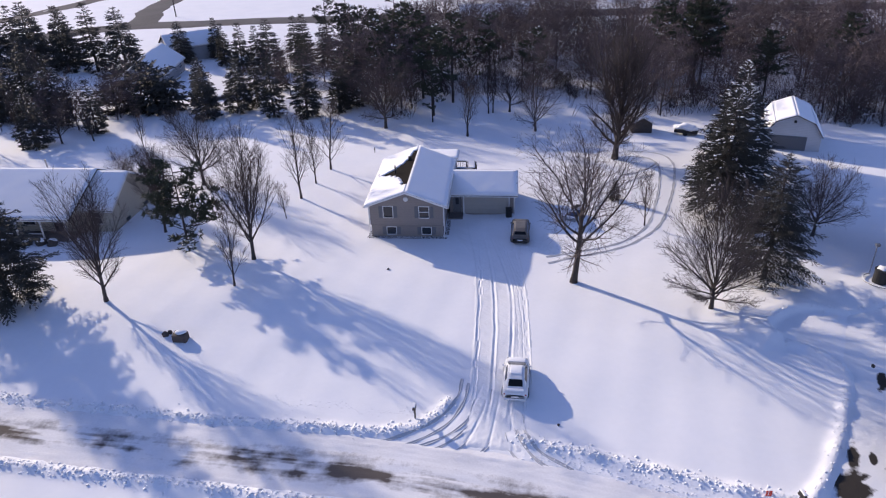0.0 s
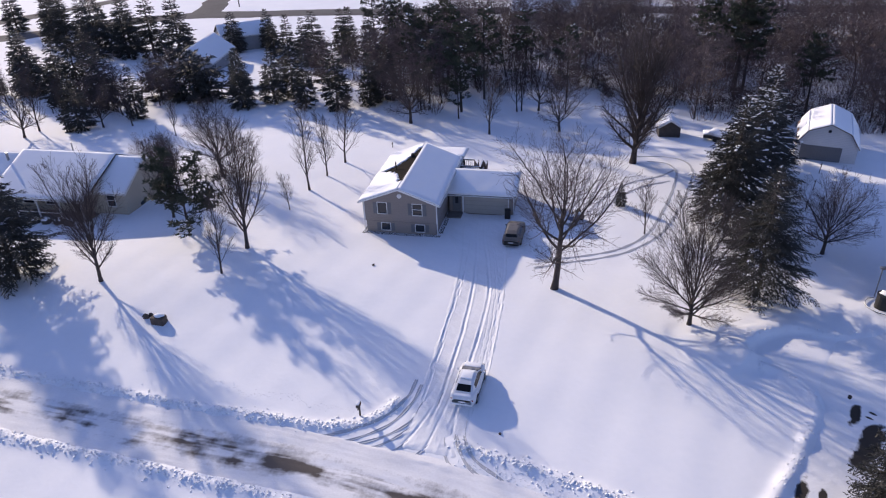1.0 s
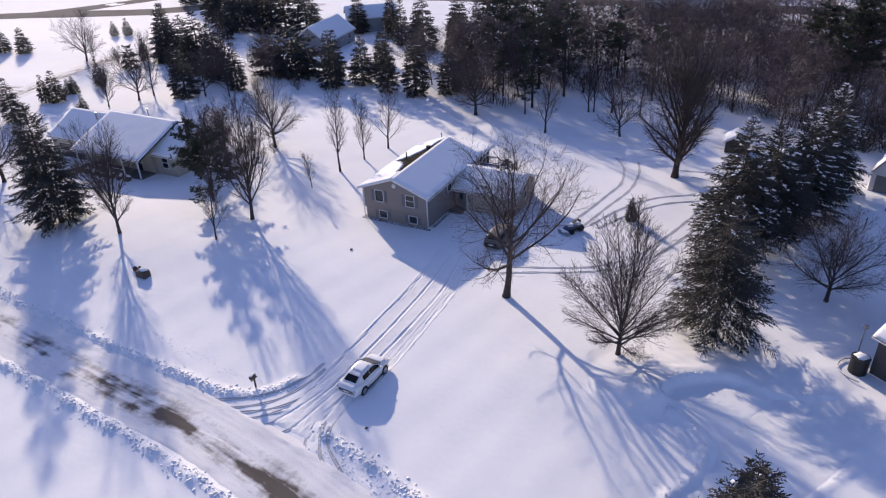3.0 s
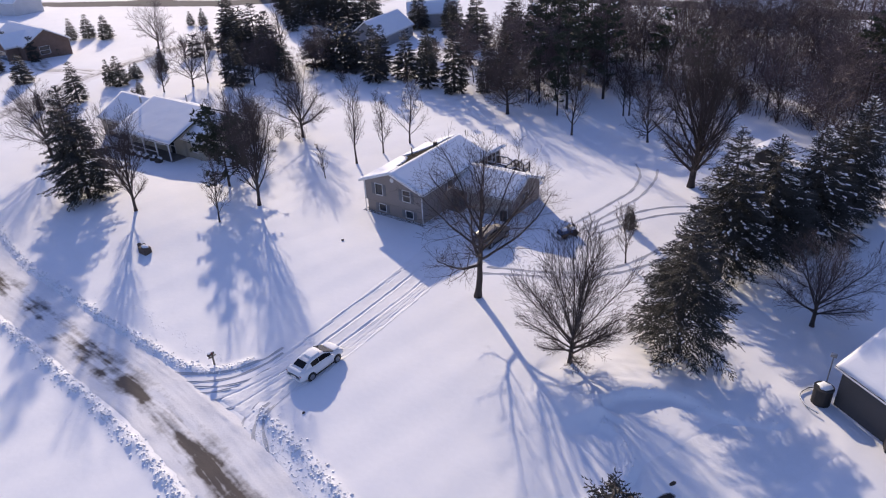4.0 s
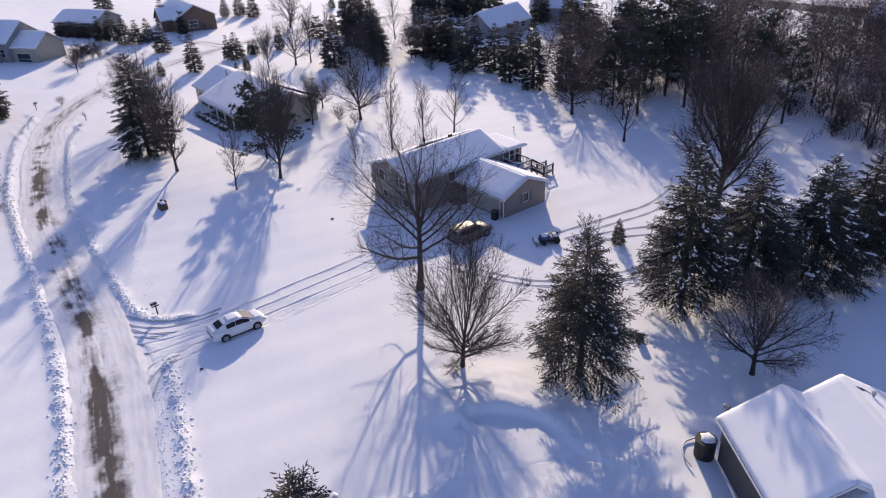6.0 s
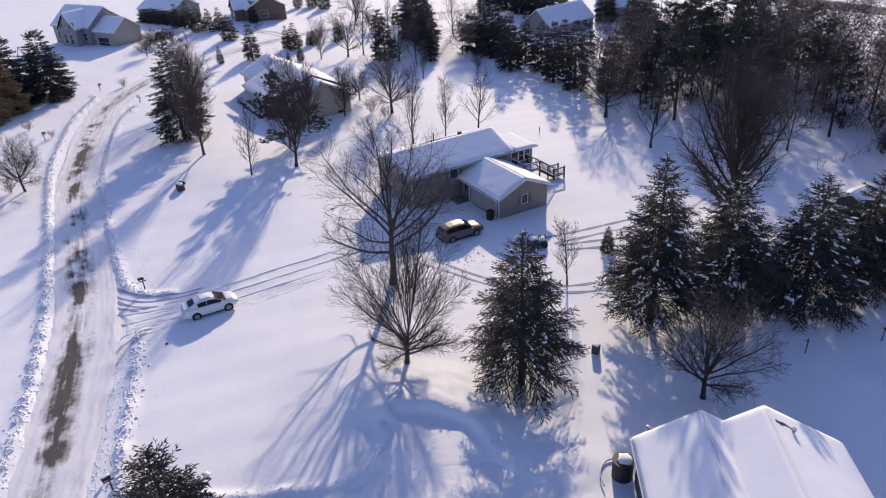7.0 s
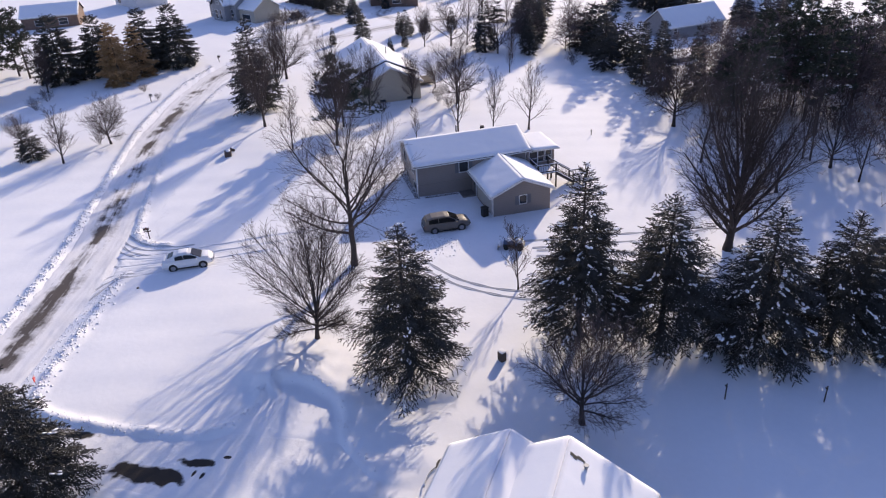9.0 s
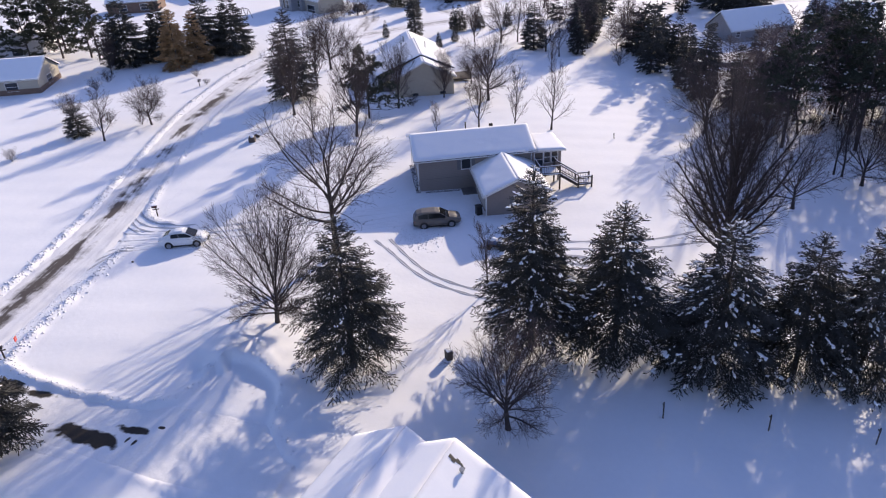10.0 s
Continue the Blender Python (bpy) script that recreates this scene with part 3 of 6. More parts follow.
BUSH = dict(seg=(3, 2, 1, 1), sides=(3, 3, 3, 3), fine=0.009, stems=8, trunk=0.9, radius=0.008, wander=(0.06, 0.1, 0.12, 0.12), rise=(0.02, 0.08, 0.06, 0.05), count=(6, 5, 0), first=(0.12, 0.15, 0.2), lean=(38, 38, 36), ratio=(0.5, 0.5, 0.5), taper=(0.4, 0.4, 0.4))


def bare_tree(spec, height, seed, m, label, name="bare_tree", category="tree", group="", twig=None):
    rng = random.Random(seed)
    spec = dict(spec, tall=height)
    verts, faces, twigs = [], [], ([], [])
    for k in range(spec["stems"]):
        a = 2.4 * k + rng.uniform(0, 1)
        tilt = 0.05 if spec["stems"] == 1 else rng.uniform(0.08, 0.6)
        d = Vector((math.cos(a) * tilt, math.sin(a) * tilt, 1))
        s = Vector((math.cos(a), math.sin(a), 0)) * (0 if spec["stems"] == 1 else height * 0.014)
        grow(rng, verts, faces, s + Vector((0, 0, -0.25)), d, height * spec["trunk"] * rng.uniform(0.9, 1.05), height * spec["radius"], 0, spec, twigs)
    top = thing(name, m, label, category, group)
    part("trunk", (verts, faces), BARK, top, smooth=True)
    tagged(part("crown", (twigs[0], twigs[1]), twig or TWIG, top, "fine bare twigs"), kind="stuff")
    return top


def shoot(verts, faces, at, d, length, width):
    """A needle-clad shoot: a slim three-sided lozenge, thickest near its base."""
    d = d.normalized()
    u = d.cross(Vector((0.12, 0.05, 0.99)))
    u = u.normalized() if u.length > 1e-3 else Vector((1, 0, 0))
    w = u.cross(d)
    k = len(verts)
    mid = at + d * (length * 0.3)
    verts.extend((at, mid + u * width, mid - u * width * 0.5 + w * width * 0.8, mid - u * width * 0.5 - w * width * 0.8, at + d * length))
    faces.extend(((k, k + 2, k + 1), (k, k + 1, k + 3), (k + 4, k + 1, k + 2), (k + 4, k + 2, k + 3), (k + 4, k + 3, k + 1)))


def snow_clump(verts, faces, at, d, length, width, high, rng):
    """A lump of snow lying along a bough: an uneven eight-sided pillow."""
    d = Vector((d.x, d.y, d.z * 0.7)).normalized()
    u = d.cross(Vector((0, 0, 1))).normalized()
    w = u.cross(d)
    k = len(verts)
    verts.append(at - d * length * 0.5)
    for s in (-0.22, 0.24):
        for a, b in ((1, 0), (0.25, 1), (-0.8, 0.55), (-0.7, -0.35), (0.3, -0.6)):
            verts.append(at + d * length * (s + rng.uniform(-0.06, 0.06)) + u * (a * width * rng.uniform(0.7, 1.25)) + w * (b * high * rng.uniform(0.7, 1.2)))
    verts.append(at + d * length * 0.5)
    for q in range(5):
        n = (q + 1) % 5
        faces.extend(((k, k + 1 + n, k + 1 + q), (k + 1 + q, k + 1 + n, k + 6 + n, k + 6 + q), (k + 11, k + 6 + q, k + 6 + n)))


def spruce(height, radius, seed, m, label, mat=None, snow=0.25, detail=1.0, clear=0.06, group="", name="spruce_tree", full=0.7, open_low=1.0, grain=1.0, ragged=0.25):
    """A spruce: whorls of drooping boughs, each a limb with side branchlets clad in short shoots; some boughs carry snow."""
    rng = random.Random(seed)
    tv, tf = [], []
    tube(tv, tf, [Vector((0, 0, -0.3)), Vector((0.03, 0, height * 0.5)), Vector((0, 0, height * 0.97))], [height * 0.019 + 0.04, height * 0.011, 0.02], 7)
    verts, faces, sv, sf = [], [], [], []
    whorls = round(height * 2.9 * max(detail, 0.5) ** 0.5)
    gap = 0.106 * grain / detail
    for i in range(whorls):
        f = (i + rng.uniform(0, 0.8)) / whorls
        level = height * (clear + (1 - clear) * f)
        reach = radius * min(1, 1.22 * (1 - f) ** full + 0.02) * (0.8 + 0.2 * min(1, f / 0.12))
        n = max(4, round(5 + 4.5 * (1 - f)))
        off = rng.uniform(0, 6.3)
        lobe = 1 + ragged * math.sin(i * 1.9 + seed)
        for k in range(n):
            a = off + 2 * math.pi * k / n + rng.uniform(-0.4, 0.4)
            ln = reach * rng.uniform(1 - 1.3 * ragged, 1.12) * (0.6 + 0.4 * min(1.15, lobe))
            z = level + rng.uniform(-0.5, 0.5) * height / whorls * (f < 0.92)
            out = Vector((math.cos(a), math.sin(a), 0))
            across = Vector((-out.y, out.x, 0))
            rise = 0.45 if f > 0.8 else rng.uniform(-0.02, 0.16)
            sag = (0.50 - 0.28 * f) * rng.uniform(0.8, 1.2)
            bend = rng.uniform(-0.12, 0.12)
            pts = [Vector((0, 0, z)) + out * (ln * s) + across * (ln * bend * s * s) + Vector((0, 0, ln * (rise * s - sag * s * s + 0.22 * s ** 3))) for s in (0, 0.25, 0.5, 0.75, 1)]
            if detail > 0.7:
                tube(tv, tf, pts, [0.035, 0.028, 0.02, 0.013, 0.006], 3, False)
            thin = open_low + (1 - open_low) * min(1, f / 0.45)
            lets = max(4, round(ln / gap * 0.95 * thin * rng.uniform(0.45, 1.2) * (1.7 if detail < 0.8 else 1)))
            start = (0.34 if f < 0.3 else 0.2) * (1 if ln > 1 else 0.4)
            for t in range(lets):
                s = start + (1 - start) * (t + rng.random()) / lets
                j = min(int(s * 4), 3)
                root = pts[j].lerp(pts[j + 1], s * 4 - j)
                along = (pts[j + 1] - pts[j]).normalized()
                side = 1 if (t + k) % 2 else -1
                reach_let = (0.18 + 0.40 * ln * (1.08 - s) ** 0.8) * rng.uniform(0.5, 1.15) * min(1, 0.5 + ln / 3)
                d = (along * rng.uniform(0.5, 0.95) + across * (side * rng.uniform(0.35, 0.95)) + Vector((0, 0, rng.uniform(-0.3, 0.1)))).normalized()
                m_let = max(1, round(reach_let / (gap * 1.25)))
                for q in range(m_let):
                    at = root + d * (reach_let * (q + 0.3 * rng.random()) / m_let) - Vector((0, 0, 0.25 * (reach_let * q / m_let) ** 2))
                    size = rng.uniform(0.16, 0.32) * (gap / 0.106) ** 0.92
                    e = d + Vector((rng.gauss(0, 0.36), rng.gauss(0, 0.36), rng.gauss(-0.08, 0.24)))
                    shoot(verts, faces, at, e, size, size * rng.uniform(0.15, 0.24))
            if rng.random() < snow * (1.15 - 0.5 * f):
                run = rng.uniform(0.3, 0.85)
                for c in range(rng.randint(3, 8)):
                    s = min(0.97, run + 0.09 * c * rng.uniform(0.5, 1.3))
                    j = min(int(s * 4), 3)
                    pad = rng.uniform(0.07, 0.22 + 0.12 * snow) * min(1, 0.45 + ln / 4)
                    d = pts[j + 1] - pts[j] + across * rng.uniform(-0.6, 0.6) * ln * 0.25
                    snow_clump(sv, sf, pts[j].lerp(pts[j + 1], s * 4 - j) + across * rng.gauss(0, 0.13) + Vector((0, 0, 0.05)), d, pad * rng.uniform(1.1, 2.3), pad * 0.36, pad * 0.24, rng)
    for _ in range(7):
        shoot(verts, faces, Vector((0, 0, height * rng.uniform(0.9, 0.96))), Vector((rng.uniform(-0.35, 0.35), rng.uniform(-0.35, 0.35), 1)), height * 0.05, 0.05)
    top = thing(name, m, label, "conifer tree", group)
    part("trunk", (tv, tf), BARK, top)
    part("crown", (verts, faces), mat or NEEDLE, top)
    if sv:
        tagged(part("snow", (sv, sf), SNOW, top, "snow caught on the boughs", smooth=True), kind="stuff")
    return top


def pine(height, radius, seed, m, label, mat=None, snow=0.1, bare=0.35, group="", dense=1.0):
    """A pine: a bare lower trunk and irregular limbs that end in tufts of long needles."""
    rng = random.Random(seed)
    tv, tf, verts, faces, sv, sf = [], [], [], [], [], []
    lean = Vector((rng.uniform(-0.04, 0.04), rng.uniform(-0.04, 0.04), 0)) * height
    tube(tv, tf, [Vector((0, 0, -0.3)), lean * 0.4 + Vector((0, 0, height * 0.5)), lean + Vector((0, 0, height * 0.96))], [height * 0.0125 + 0.05, height * 0.009, 0.03], 7)
    for i in range(round((24 + height * 1.1) * dense)):
        f = rng.random() ** 0.85
        z = height * (bare + (1 - bare) * f)
        a = rng.uniform(0, 6.3)
        ln = radius * (1.08 - 0.72 * f ** 1.7) * rng.uniform(0.4, 1.12)
        out = Vector((math.cos(a), math.sin(a), rng.uniform(-0.12, 0.4)))
        base = lean * (z / height) + Vector((0, 0, z))
        pts = [base, base + out * ln * 0.5 + Vector((0, 0, -0.04 * ln)), base + out * ln + Vector((0, 0, 0.1 * ln))]
        tube(tv, tf, pts, [0.06, 0.038, 0.014], 4)
        snowy = rng.random() < snow
        for t in range(round((4 + ln * 3.4) * dense ** 0.4)):
            s = 0.28 + 0.72 * rng.random() ** 0.75
            c = pts[0].lerp(pts[2], s) + Vector((rng.gauss(0, 0.3), rng.gauss(0, 0.3), rng.gauss(0.05, 0.12))) * (0.3 + 0.22 * ln)
            for _ in range(8):
                d = Vector((rng.gauss(0, 1), rng.gauss(0, 1), rng.gauss(0.4, 0.7))) + out * 0.8
                size = rng.uniform(0.3, 0.56)
                shoot(verts, faces, c, d, size, size * 0.15)
            if snowy and rng.random() < 0.5:
                pad = rng.uniform(0.18, 0.4)
                snow_clump(sv, sf, c + Vector((0, 0, 0.12)), Vector((rng.gauss(0, 1), rng.gauss(0, 1), 0)), pad * 1.4, pad * 0.5, pad * 0.28, rng)
    top = thing("pine_tree", m, label, "conifer tree", group)
    part("trunk", (tv, tf), BARK, top)
    part("crown", (verts, faces), mat or PINENEEDLE, top)
    if sv:
        tagged(part("snow", (sv, sf), SNOW, top, "snow caught on the limbs", smooth=True), kind="stuff")
    return top


def on_ground(x, y, turn=0.0, size=1.0):
    return Matrix.LocRotScale((x, y, gz(x, y)), Euler((0, 0, turn)), (size, size, size))


def again(tree, x, y, turn, size, label="", wide=1.0):
    """A copy of a tree elsewhere, turned and scaled."""
    c = copy_thing(tree, on_ground(x, y, turn))
    c.scale = (size * wide, size * wide, size)
    return tagged(c, label) if label else c


# ---- houses ----
def wall(parent, name, p0, p1, z0, z1, mat, openings=(), peak=None, th=0.18, label=""):
    """A thick wall whose outer face runs from p0 to p1 with the outside on its right; openings go through; peak: (u, z) of a gable."""
    p0, p1 = Vector(p0), Vector(p1)
    ln = (p1 - p0).length
    u = (p1 - p0) / ln
    inward = Vector((-u.y, u.x)) * th
    us = sorted({0.0, ln, *[o[0] for o in openings], *[o[2] for o in openings]})
    zs = sorted({z0, z1, *[o[1] for o in openings], *[o[3] for o in openings]})
    bm = bmesh.new()

    def at(a, z, back):
        if back:
            a = min(max(a, th), ln - th)
        q = p0 + u * a + (inward if back else Vector((0, 0)))
        return bm.verts.new((q.x, q.y, z))

    def quad(c):
        bm.faces.new([at(*k) for k in c])

    for a, b in zip(us, us[1:]):
        for c, d in zip(zs, zs[1:]):
            if any(o[0] <= (a + b) / 2 <= o[2] and o[1] <= (c + d) / 2 <= o[3] for o in openings):
                continue
            for back in (0, 1):
                quad([(a, c, back), (b, c, back), (b, d, back), (a, d, back)])
    for o in list(openings) + [(0.0, z0, ln, z1)]:
        ring = [(o[0], o[1]), (o[2], o[1]), (o[2], o[3]), (o[0], o[3])]
        for (a, c), (b, d) in zip(ring, ring[1:] + ring[:1]):
            if peak and o[3] == z1 and c == z1 and d == z1 and o[0] == 0.0:
                continue
            quad([(a, c, 0), (b, d, 0), (b, d, 1), (a, c, 1)])
    if peak:
        for back in (0, 1):
            bm.faces.new([at(0, z1, back), at(ln, z1, back), at(peak[0], peak[1], back)])
    bmesh.ops.remove_doubles(bm, verts=bm.verts, dist=0.001)
    return part(name, bm, mat, parent, label)


def window(parent, p0, p1, o, trim=None, shutters=False, rail=True, depth=0.03, bars=1):
    """A framed window in the opening o of the wall from p0 to p1."""
    p0, p1 = Vector(p0), Vector(p1)
    u = (p1 - p0).normalized()
    m = Matrix.Translation((p0.x, p0.y, 0)) @ Matrix.Rotation(math.atan2(u.y, u.x), 4, "Z")
    w = new("window")
    w.parent, w.matrix_local = parent, m
    a, c, b, d = o
    f = 0.07
    bm = bmesh.new()
    box(bm, a - f, -depth, c - f, a, 0.08, d + f)
    box(bm, b, -depth, c - f, b + f, 0.08, d + f)
    box(bm, a, -depth, d, b, 0.08, d + f)
    box(bm, a, -depth - 0.03, c - f, b, 0.08, c)
    if rail:
        for k in range(bars):
            z = c + (d - c) * (k + 1) / (bars + 1)
            box(bm, a, 0.0, z - 0.03, b, 0.06, z + 0.03)
    else:
        box(bm, (a + b) / 2 - 0.03, 0.0, c, (a + b) / 2 + 0.03, 0.06, d)
    part("window_frame", bm, trim or TRIM, w)
    part("pane", boxm(a, 0.065, c, b, 0.075, d), GLASS, w, "dark reflecting glass")
    if shutters:
        for x in (a - f - 0.42, b + f + 0.02):
            part("shutter", boxm(x, -0.035, c - 0.04, x + 0.4, 0.02 - 0.025, d + 0.04, bevel=0.01), SHUTTER, w, "grey louvred shutter")
    return w


def slab(A, B, C, D, th):
    """A roof plane with thickness below its top face."""
    A, B, C, D = map(Vector, (A, B, C, D))
    n = (B - A).cross(D - A).normalized() * th
    v = [A, B, C, D, A - n, B - n, C - n, D - n]
    return v, [(0, 1, 2, 3), (7, 6, 5, 4), (0, 4, 5, 1), (1, 5, 6, 2), (2, 6, 7, 3), (3, 7, 4, 0)]


def snow_on(parent, A, B, C, D, th=0.13, res=0.28, keep=None, seed=0, label="", mat=None, ridge=True):
    """A blanket of snow on the slope ABCD (eave A to B, ridge D to C), rounded at its rims; keep(u, v) in metres leaves bare places."""
    A, B, C, D = map(Vector, (A, B, C, D))
    lu, lv = (B - A).length, (D - A).length
    nu, nv = max(2, round(lu / res)), max(2, round(lv / res))
    n = (B - A).cross(D - A).normalized()
    shift = Vector((seed * 7.3, seed * 3.1, 0))
    verts, base = [], []
    for i in range(nu + 1):
        for j in range(nv + 1):
            s, t = i / nu, j / nv
            p = A.lerp(B, s).lerp(D.lerp(C, s), t)
            rim = min(s * lu, (1 - s) * lu, t * lv, 9 if ridge else (1 - t) * lv)
            h = th * (0.45 + 0.55 * min(1, rim / 0.3) ** 0.5)
            h *= 1 + 0.10 * noise.noise(p * 0.9 + shift) + 0.10 * noise.noise(p * 3.1 + shift)
            droop = -0.05 * max(0, 1 - t * lv / 0.3) * (1 + noise.noise(p * 1.7))
            verts.append(p + n * h + Vector((0, 0, droop)))
            base.append(p + n * 0.004)
    faces = []
    for i in range(nu):
        for j in range(nv):
            if keep and not keep((i + 0.5) * lu / nu, (j + 0.5) * lv / nv):
                continue
            k = i * (nv + 1) + j
            faces.append((k, k + nv + 1, k + nv + 2, k + 1))
    count = {}
    for f in faces:
        for a, b in zip(f, f[1:] + f[:1]):
            count[(a, b)] = 1
    off = len(verts)
    rim_faces = [(b, a, a + off, b + off) for (a, b) in count if (b, a) not in count]
    me = mesh_of("snow", verts + base, faces + rim_faces, mat or ROOFSNOW, True)
    ob = new("snow", me)
    ob.parent = parent
    return tagged(ob, label or "layer of snow on the roof")


def gable_block(parent, x0, y0, x1, y1, z0, eave, ridge, axis, mat, over=0.35, holes=None, trim=None, snow=0.13, keep=None, fine=0.14, windows=True, shutters=False, ends=("S", "E", "N", "W"), rooflabel=""):
    """Walls, gable roof and snow of one block in its parent's frame; the ridge runs along axis. holes: wall name to its openings."""
    holes = holes or {}
    run = {"S": ((x0, y0), (x1, y0)), "E": ((x1, y0), (x1, y1)), "N": ((x1, y1), (x0, y1)), "W": ((x0, y1), (x0, y0))}
    for side, (p0, p1) in run.items():
        if side not in ends:
            continue
        gable = (side in "SN") == (axis == "y")
        ln = (Vector(p1) - Vector(p0)).length
        wall(parent, "wall", p0, p1, z0, eave, mat, holes.get(side, ()), (ln / 2, ridge) if gable else None)
        if windows:
            for o in holes.get(side, ()):
                window(parent, p0, p1, o, trim, shutters)
    th = 0.14
    if axis == "y":
        mid = (x0 + x1) / 2
        k = (ridge - eave) / (mid - x0)
        e, r = eave - over * k + th, ridge + th
        slopes = [((x0 - over, y1 + over, e), (x0 - over, y0 - over, e), (mid, y0 - over, r), (mid, y1 + over, r)),
                  ((x1 + over, y0 - over, e), (x1 + over, y1 + over, e), (mid, y1 + over, r), (mid, y0 - over, r))]
    else:
        mid = (y0 + y1) / 2
        k = (ridge - eave) / (mid - y0)
        e, r = eave - over * k + th, ridge + th
        slopes = [((x0 - over, y0 - over, e), (x1 + over, y0 - over, e), (x1 + over, mid, r), (x0 - over, mid, r)),
                  ((x1 + over, y1 + over, e), (x0 - over, y1 + over, e), (x0 - over, mid, r), (x1 + over, mid, r))]
    for i, q in enumerate(slopes):
        part("roof", slab(*q, th), SHINGLE, parent, rooflabel or "shingled roof slope")
        if snow:
            snow_on(parent, *q, th=snow, res=fine if keep and i == 0 else 0.28, keep=keep if i == 0 else None, seed=i + len(parent.name))
        A, B = Vector(q[0]), Vector(q[1])
        n = Vector(((B - A).y, -(B - A).x, 0)).normalized()
        g0, g1 = A + n * 0.06 - Vector((0, 0, 0.1)), B + n * 0.06 - Vector((0, 0, 0.1))
        part("gutter", rod(g0, g1, 0.06, 6), trim or TRIM, parent)
        for a, b, sgn in ((q[0], q[3], 1), (q[1], q[2], -1)):
            off = (B - A).normalized() * (-0.015 * sgn)
            va, vb = Vector(a) + off, Vector(b) + off
            t = (B - A).normalized() * (0.02 * sgn)
            dn = Vector((0, 0, -0.2))
            part("bargeboard", ([va - t, vb - t, vb - t + dn, va - t + dn, va, vb, vb + dn, va + dn], [(0, 1, 2, 3), (7, 6, 5, 4), (0, 4, 5, 1), (3, 2, 6, 7), (0, 3, 7, 4), (1, 5, 6, 2)]), trim or TRIM, parent)
    return slopes


# the bi-level house with its garage
house = thing("house", pose(0, 0, 0), "taupe-sided bi-level house with grey shutters and snowy roof", "house")
HX0, HX1, HY0, HY1 = -13.85, -6.15, 64.4, 76.9
front = ((HX0, HY0), (HX1, HY0))
top_open = [(1.48, 1.5, 2.42, 2.72), (5.2, 1.5, 6.16, 2.72)]
low_open = [(1.74, -0.47, 2.66, 0.32), (5.4, -0.47, 6.34, 0.32)]


def bare_patch(u, v):
    """The west slope lies bare along the ridge, with a tongue down past the vent pipe."""
    jag = 0.12 * math.sin(u * 7.3 + v) + 0.1 * math.sin(u * 15.7 + 1 + 2 * v)
    wide = 0.35 + 3.6 * math.exp(-abs(u - 6.4) / 1.45) if u < 6.4 else 0.3 + 3.6 * math.exp(-(u - 6.4) / 1.9)
    return not (1.4 < u < 11.4 and 4.55 - v < wide + jag * min(1, wide)) and not (5.6 < u < 5.9 and 0.35 < v < 0.6)


gable_block(house, HX0, HY0, HX1, HY1, 0.62, 2.95, 4.4, "y", SIDING, over=0.45,
            holes={"S": top_open, "E": [(4.75, 1.45, 5.75, 2.8)], "W": [(3, 1.5, 4.2, 2.7), (8, 1.5, 9.2, 2.7)]}, shutters=False, keep=bare_patch, windows=False)
for k, o in enumerate(top_open):
    window(house, *front, o, shutters=True, bars=k)
window(house, (HX1, HY0), (HX1, HY1), (4.75, 1.45, 5.75, 2.8), shutters=True, bars=0)
for o in ((3, 1.5, 4.2, 2.7), (8, 1.5, 9.2, 2.7)):
    window(house, (HX0, HY1), (HX0, HY0), o)
inset = 0.12
lower = ((HX0 + inset, HY0 + inset), (HX1 - inset, HY0 + inset))
wall(house, "wall", lower[0], lower[1], -1.1, 0.62, SIDING, [(a - inset, b, c - inset, d) for a, b, c, d in low_open])
for a, b, c, d in low_open:
    window(house, *lower, (a - inset, b, c - inset, d), shutters=True, bars=0)
wall(house, "wall", (HX1 - inset, HY0 + inset), (HX1 - inset, HY1 - inset), -1.1, 0.62, SIDING)
wall(house, "wall", (HX1 - inset, HY1 - inset), (HX0 + inset, HY1 - inset), -1.1, 0.62, SIDING)
wall(house, "wall", (HX0 + inset, HY1 - inset), (HX0 + inset, HY0 + inset), -1.1, 0.62, SIDING)
part("sill_band", boxm(HX0, HY0, 0.6, HX1, HY1, 0.64), FOUNDATION, house)
for x, y in ((HX0 - 0.03, HY0 - 0.03), (HX1 - 0.05, HY0 - 0.03), (HX1 - 0.05, HY1 - 0.06), (HX0 - 0.03, HY1 - 0.06)):
    part("corner_board", boxm(x, y, 0.62, x + 0.09, y + 0.09, 2.9), TRIM, house)
part("downspout", rod((HX1 + 0.05, HY0 - 0.06, -0.8), (HX1 + 0.05, HY0 - 0.06, 2.8), 0.05, 6), TRIM, house)
part("downspout", rod((HX0 - 0.05, HY0 - 0.06, -0.8), (HX0 - 0.05, HY0 - 0.06, 2.8), 0.05, 6), TRIM, house)
bm = bmesh.new()
bmesh.ops.create_cone(bm, cap_ends=True, segments=8, radius1=0.27, radius2=0.24, depth=0.06, matrix=pose(-10.0, HY0 - 0.03, 3.55, 90, 0, 0))
part("gable_vent", bm, TRIM, house, "white octagonal gable vent")
part("vent_pipe", rod((-11.9, 70.6, 3.4), (-11.9, 70.6, 4.75), 0.07, 10), DARK, house, "dark plumbing vent pipe")
part("roof_vent", boxm(-10.75, 73.1, 4.2, -10.4, 73.5, 4.75, bevel=0.03), DARK, house)

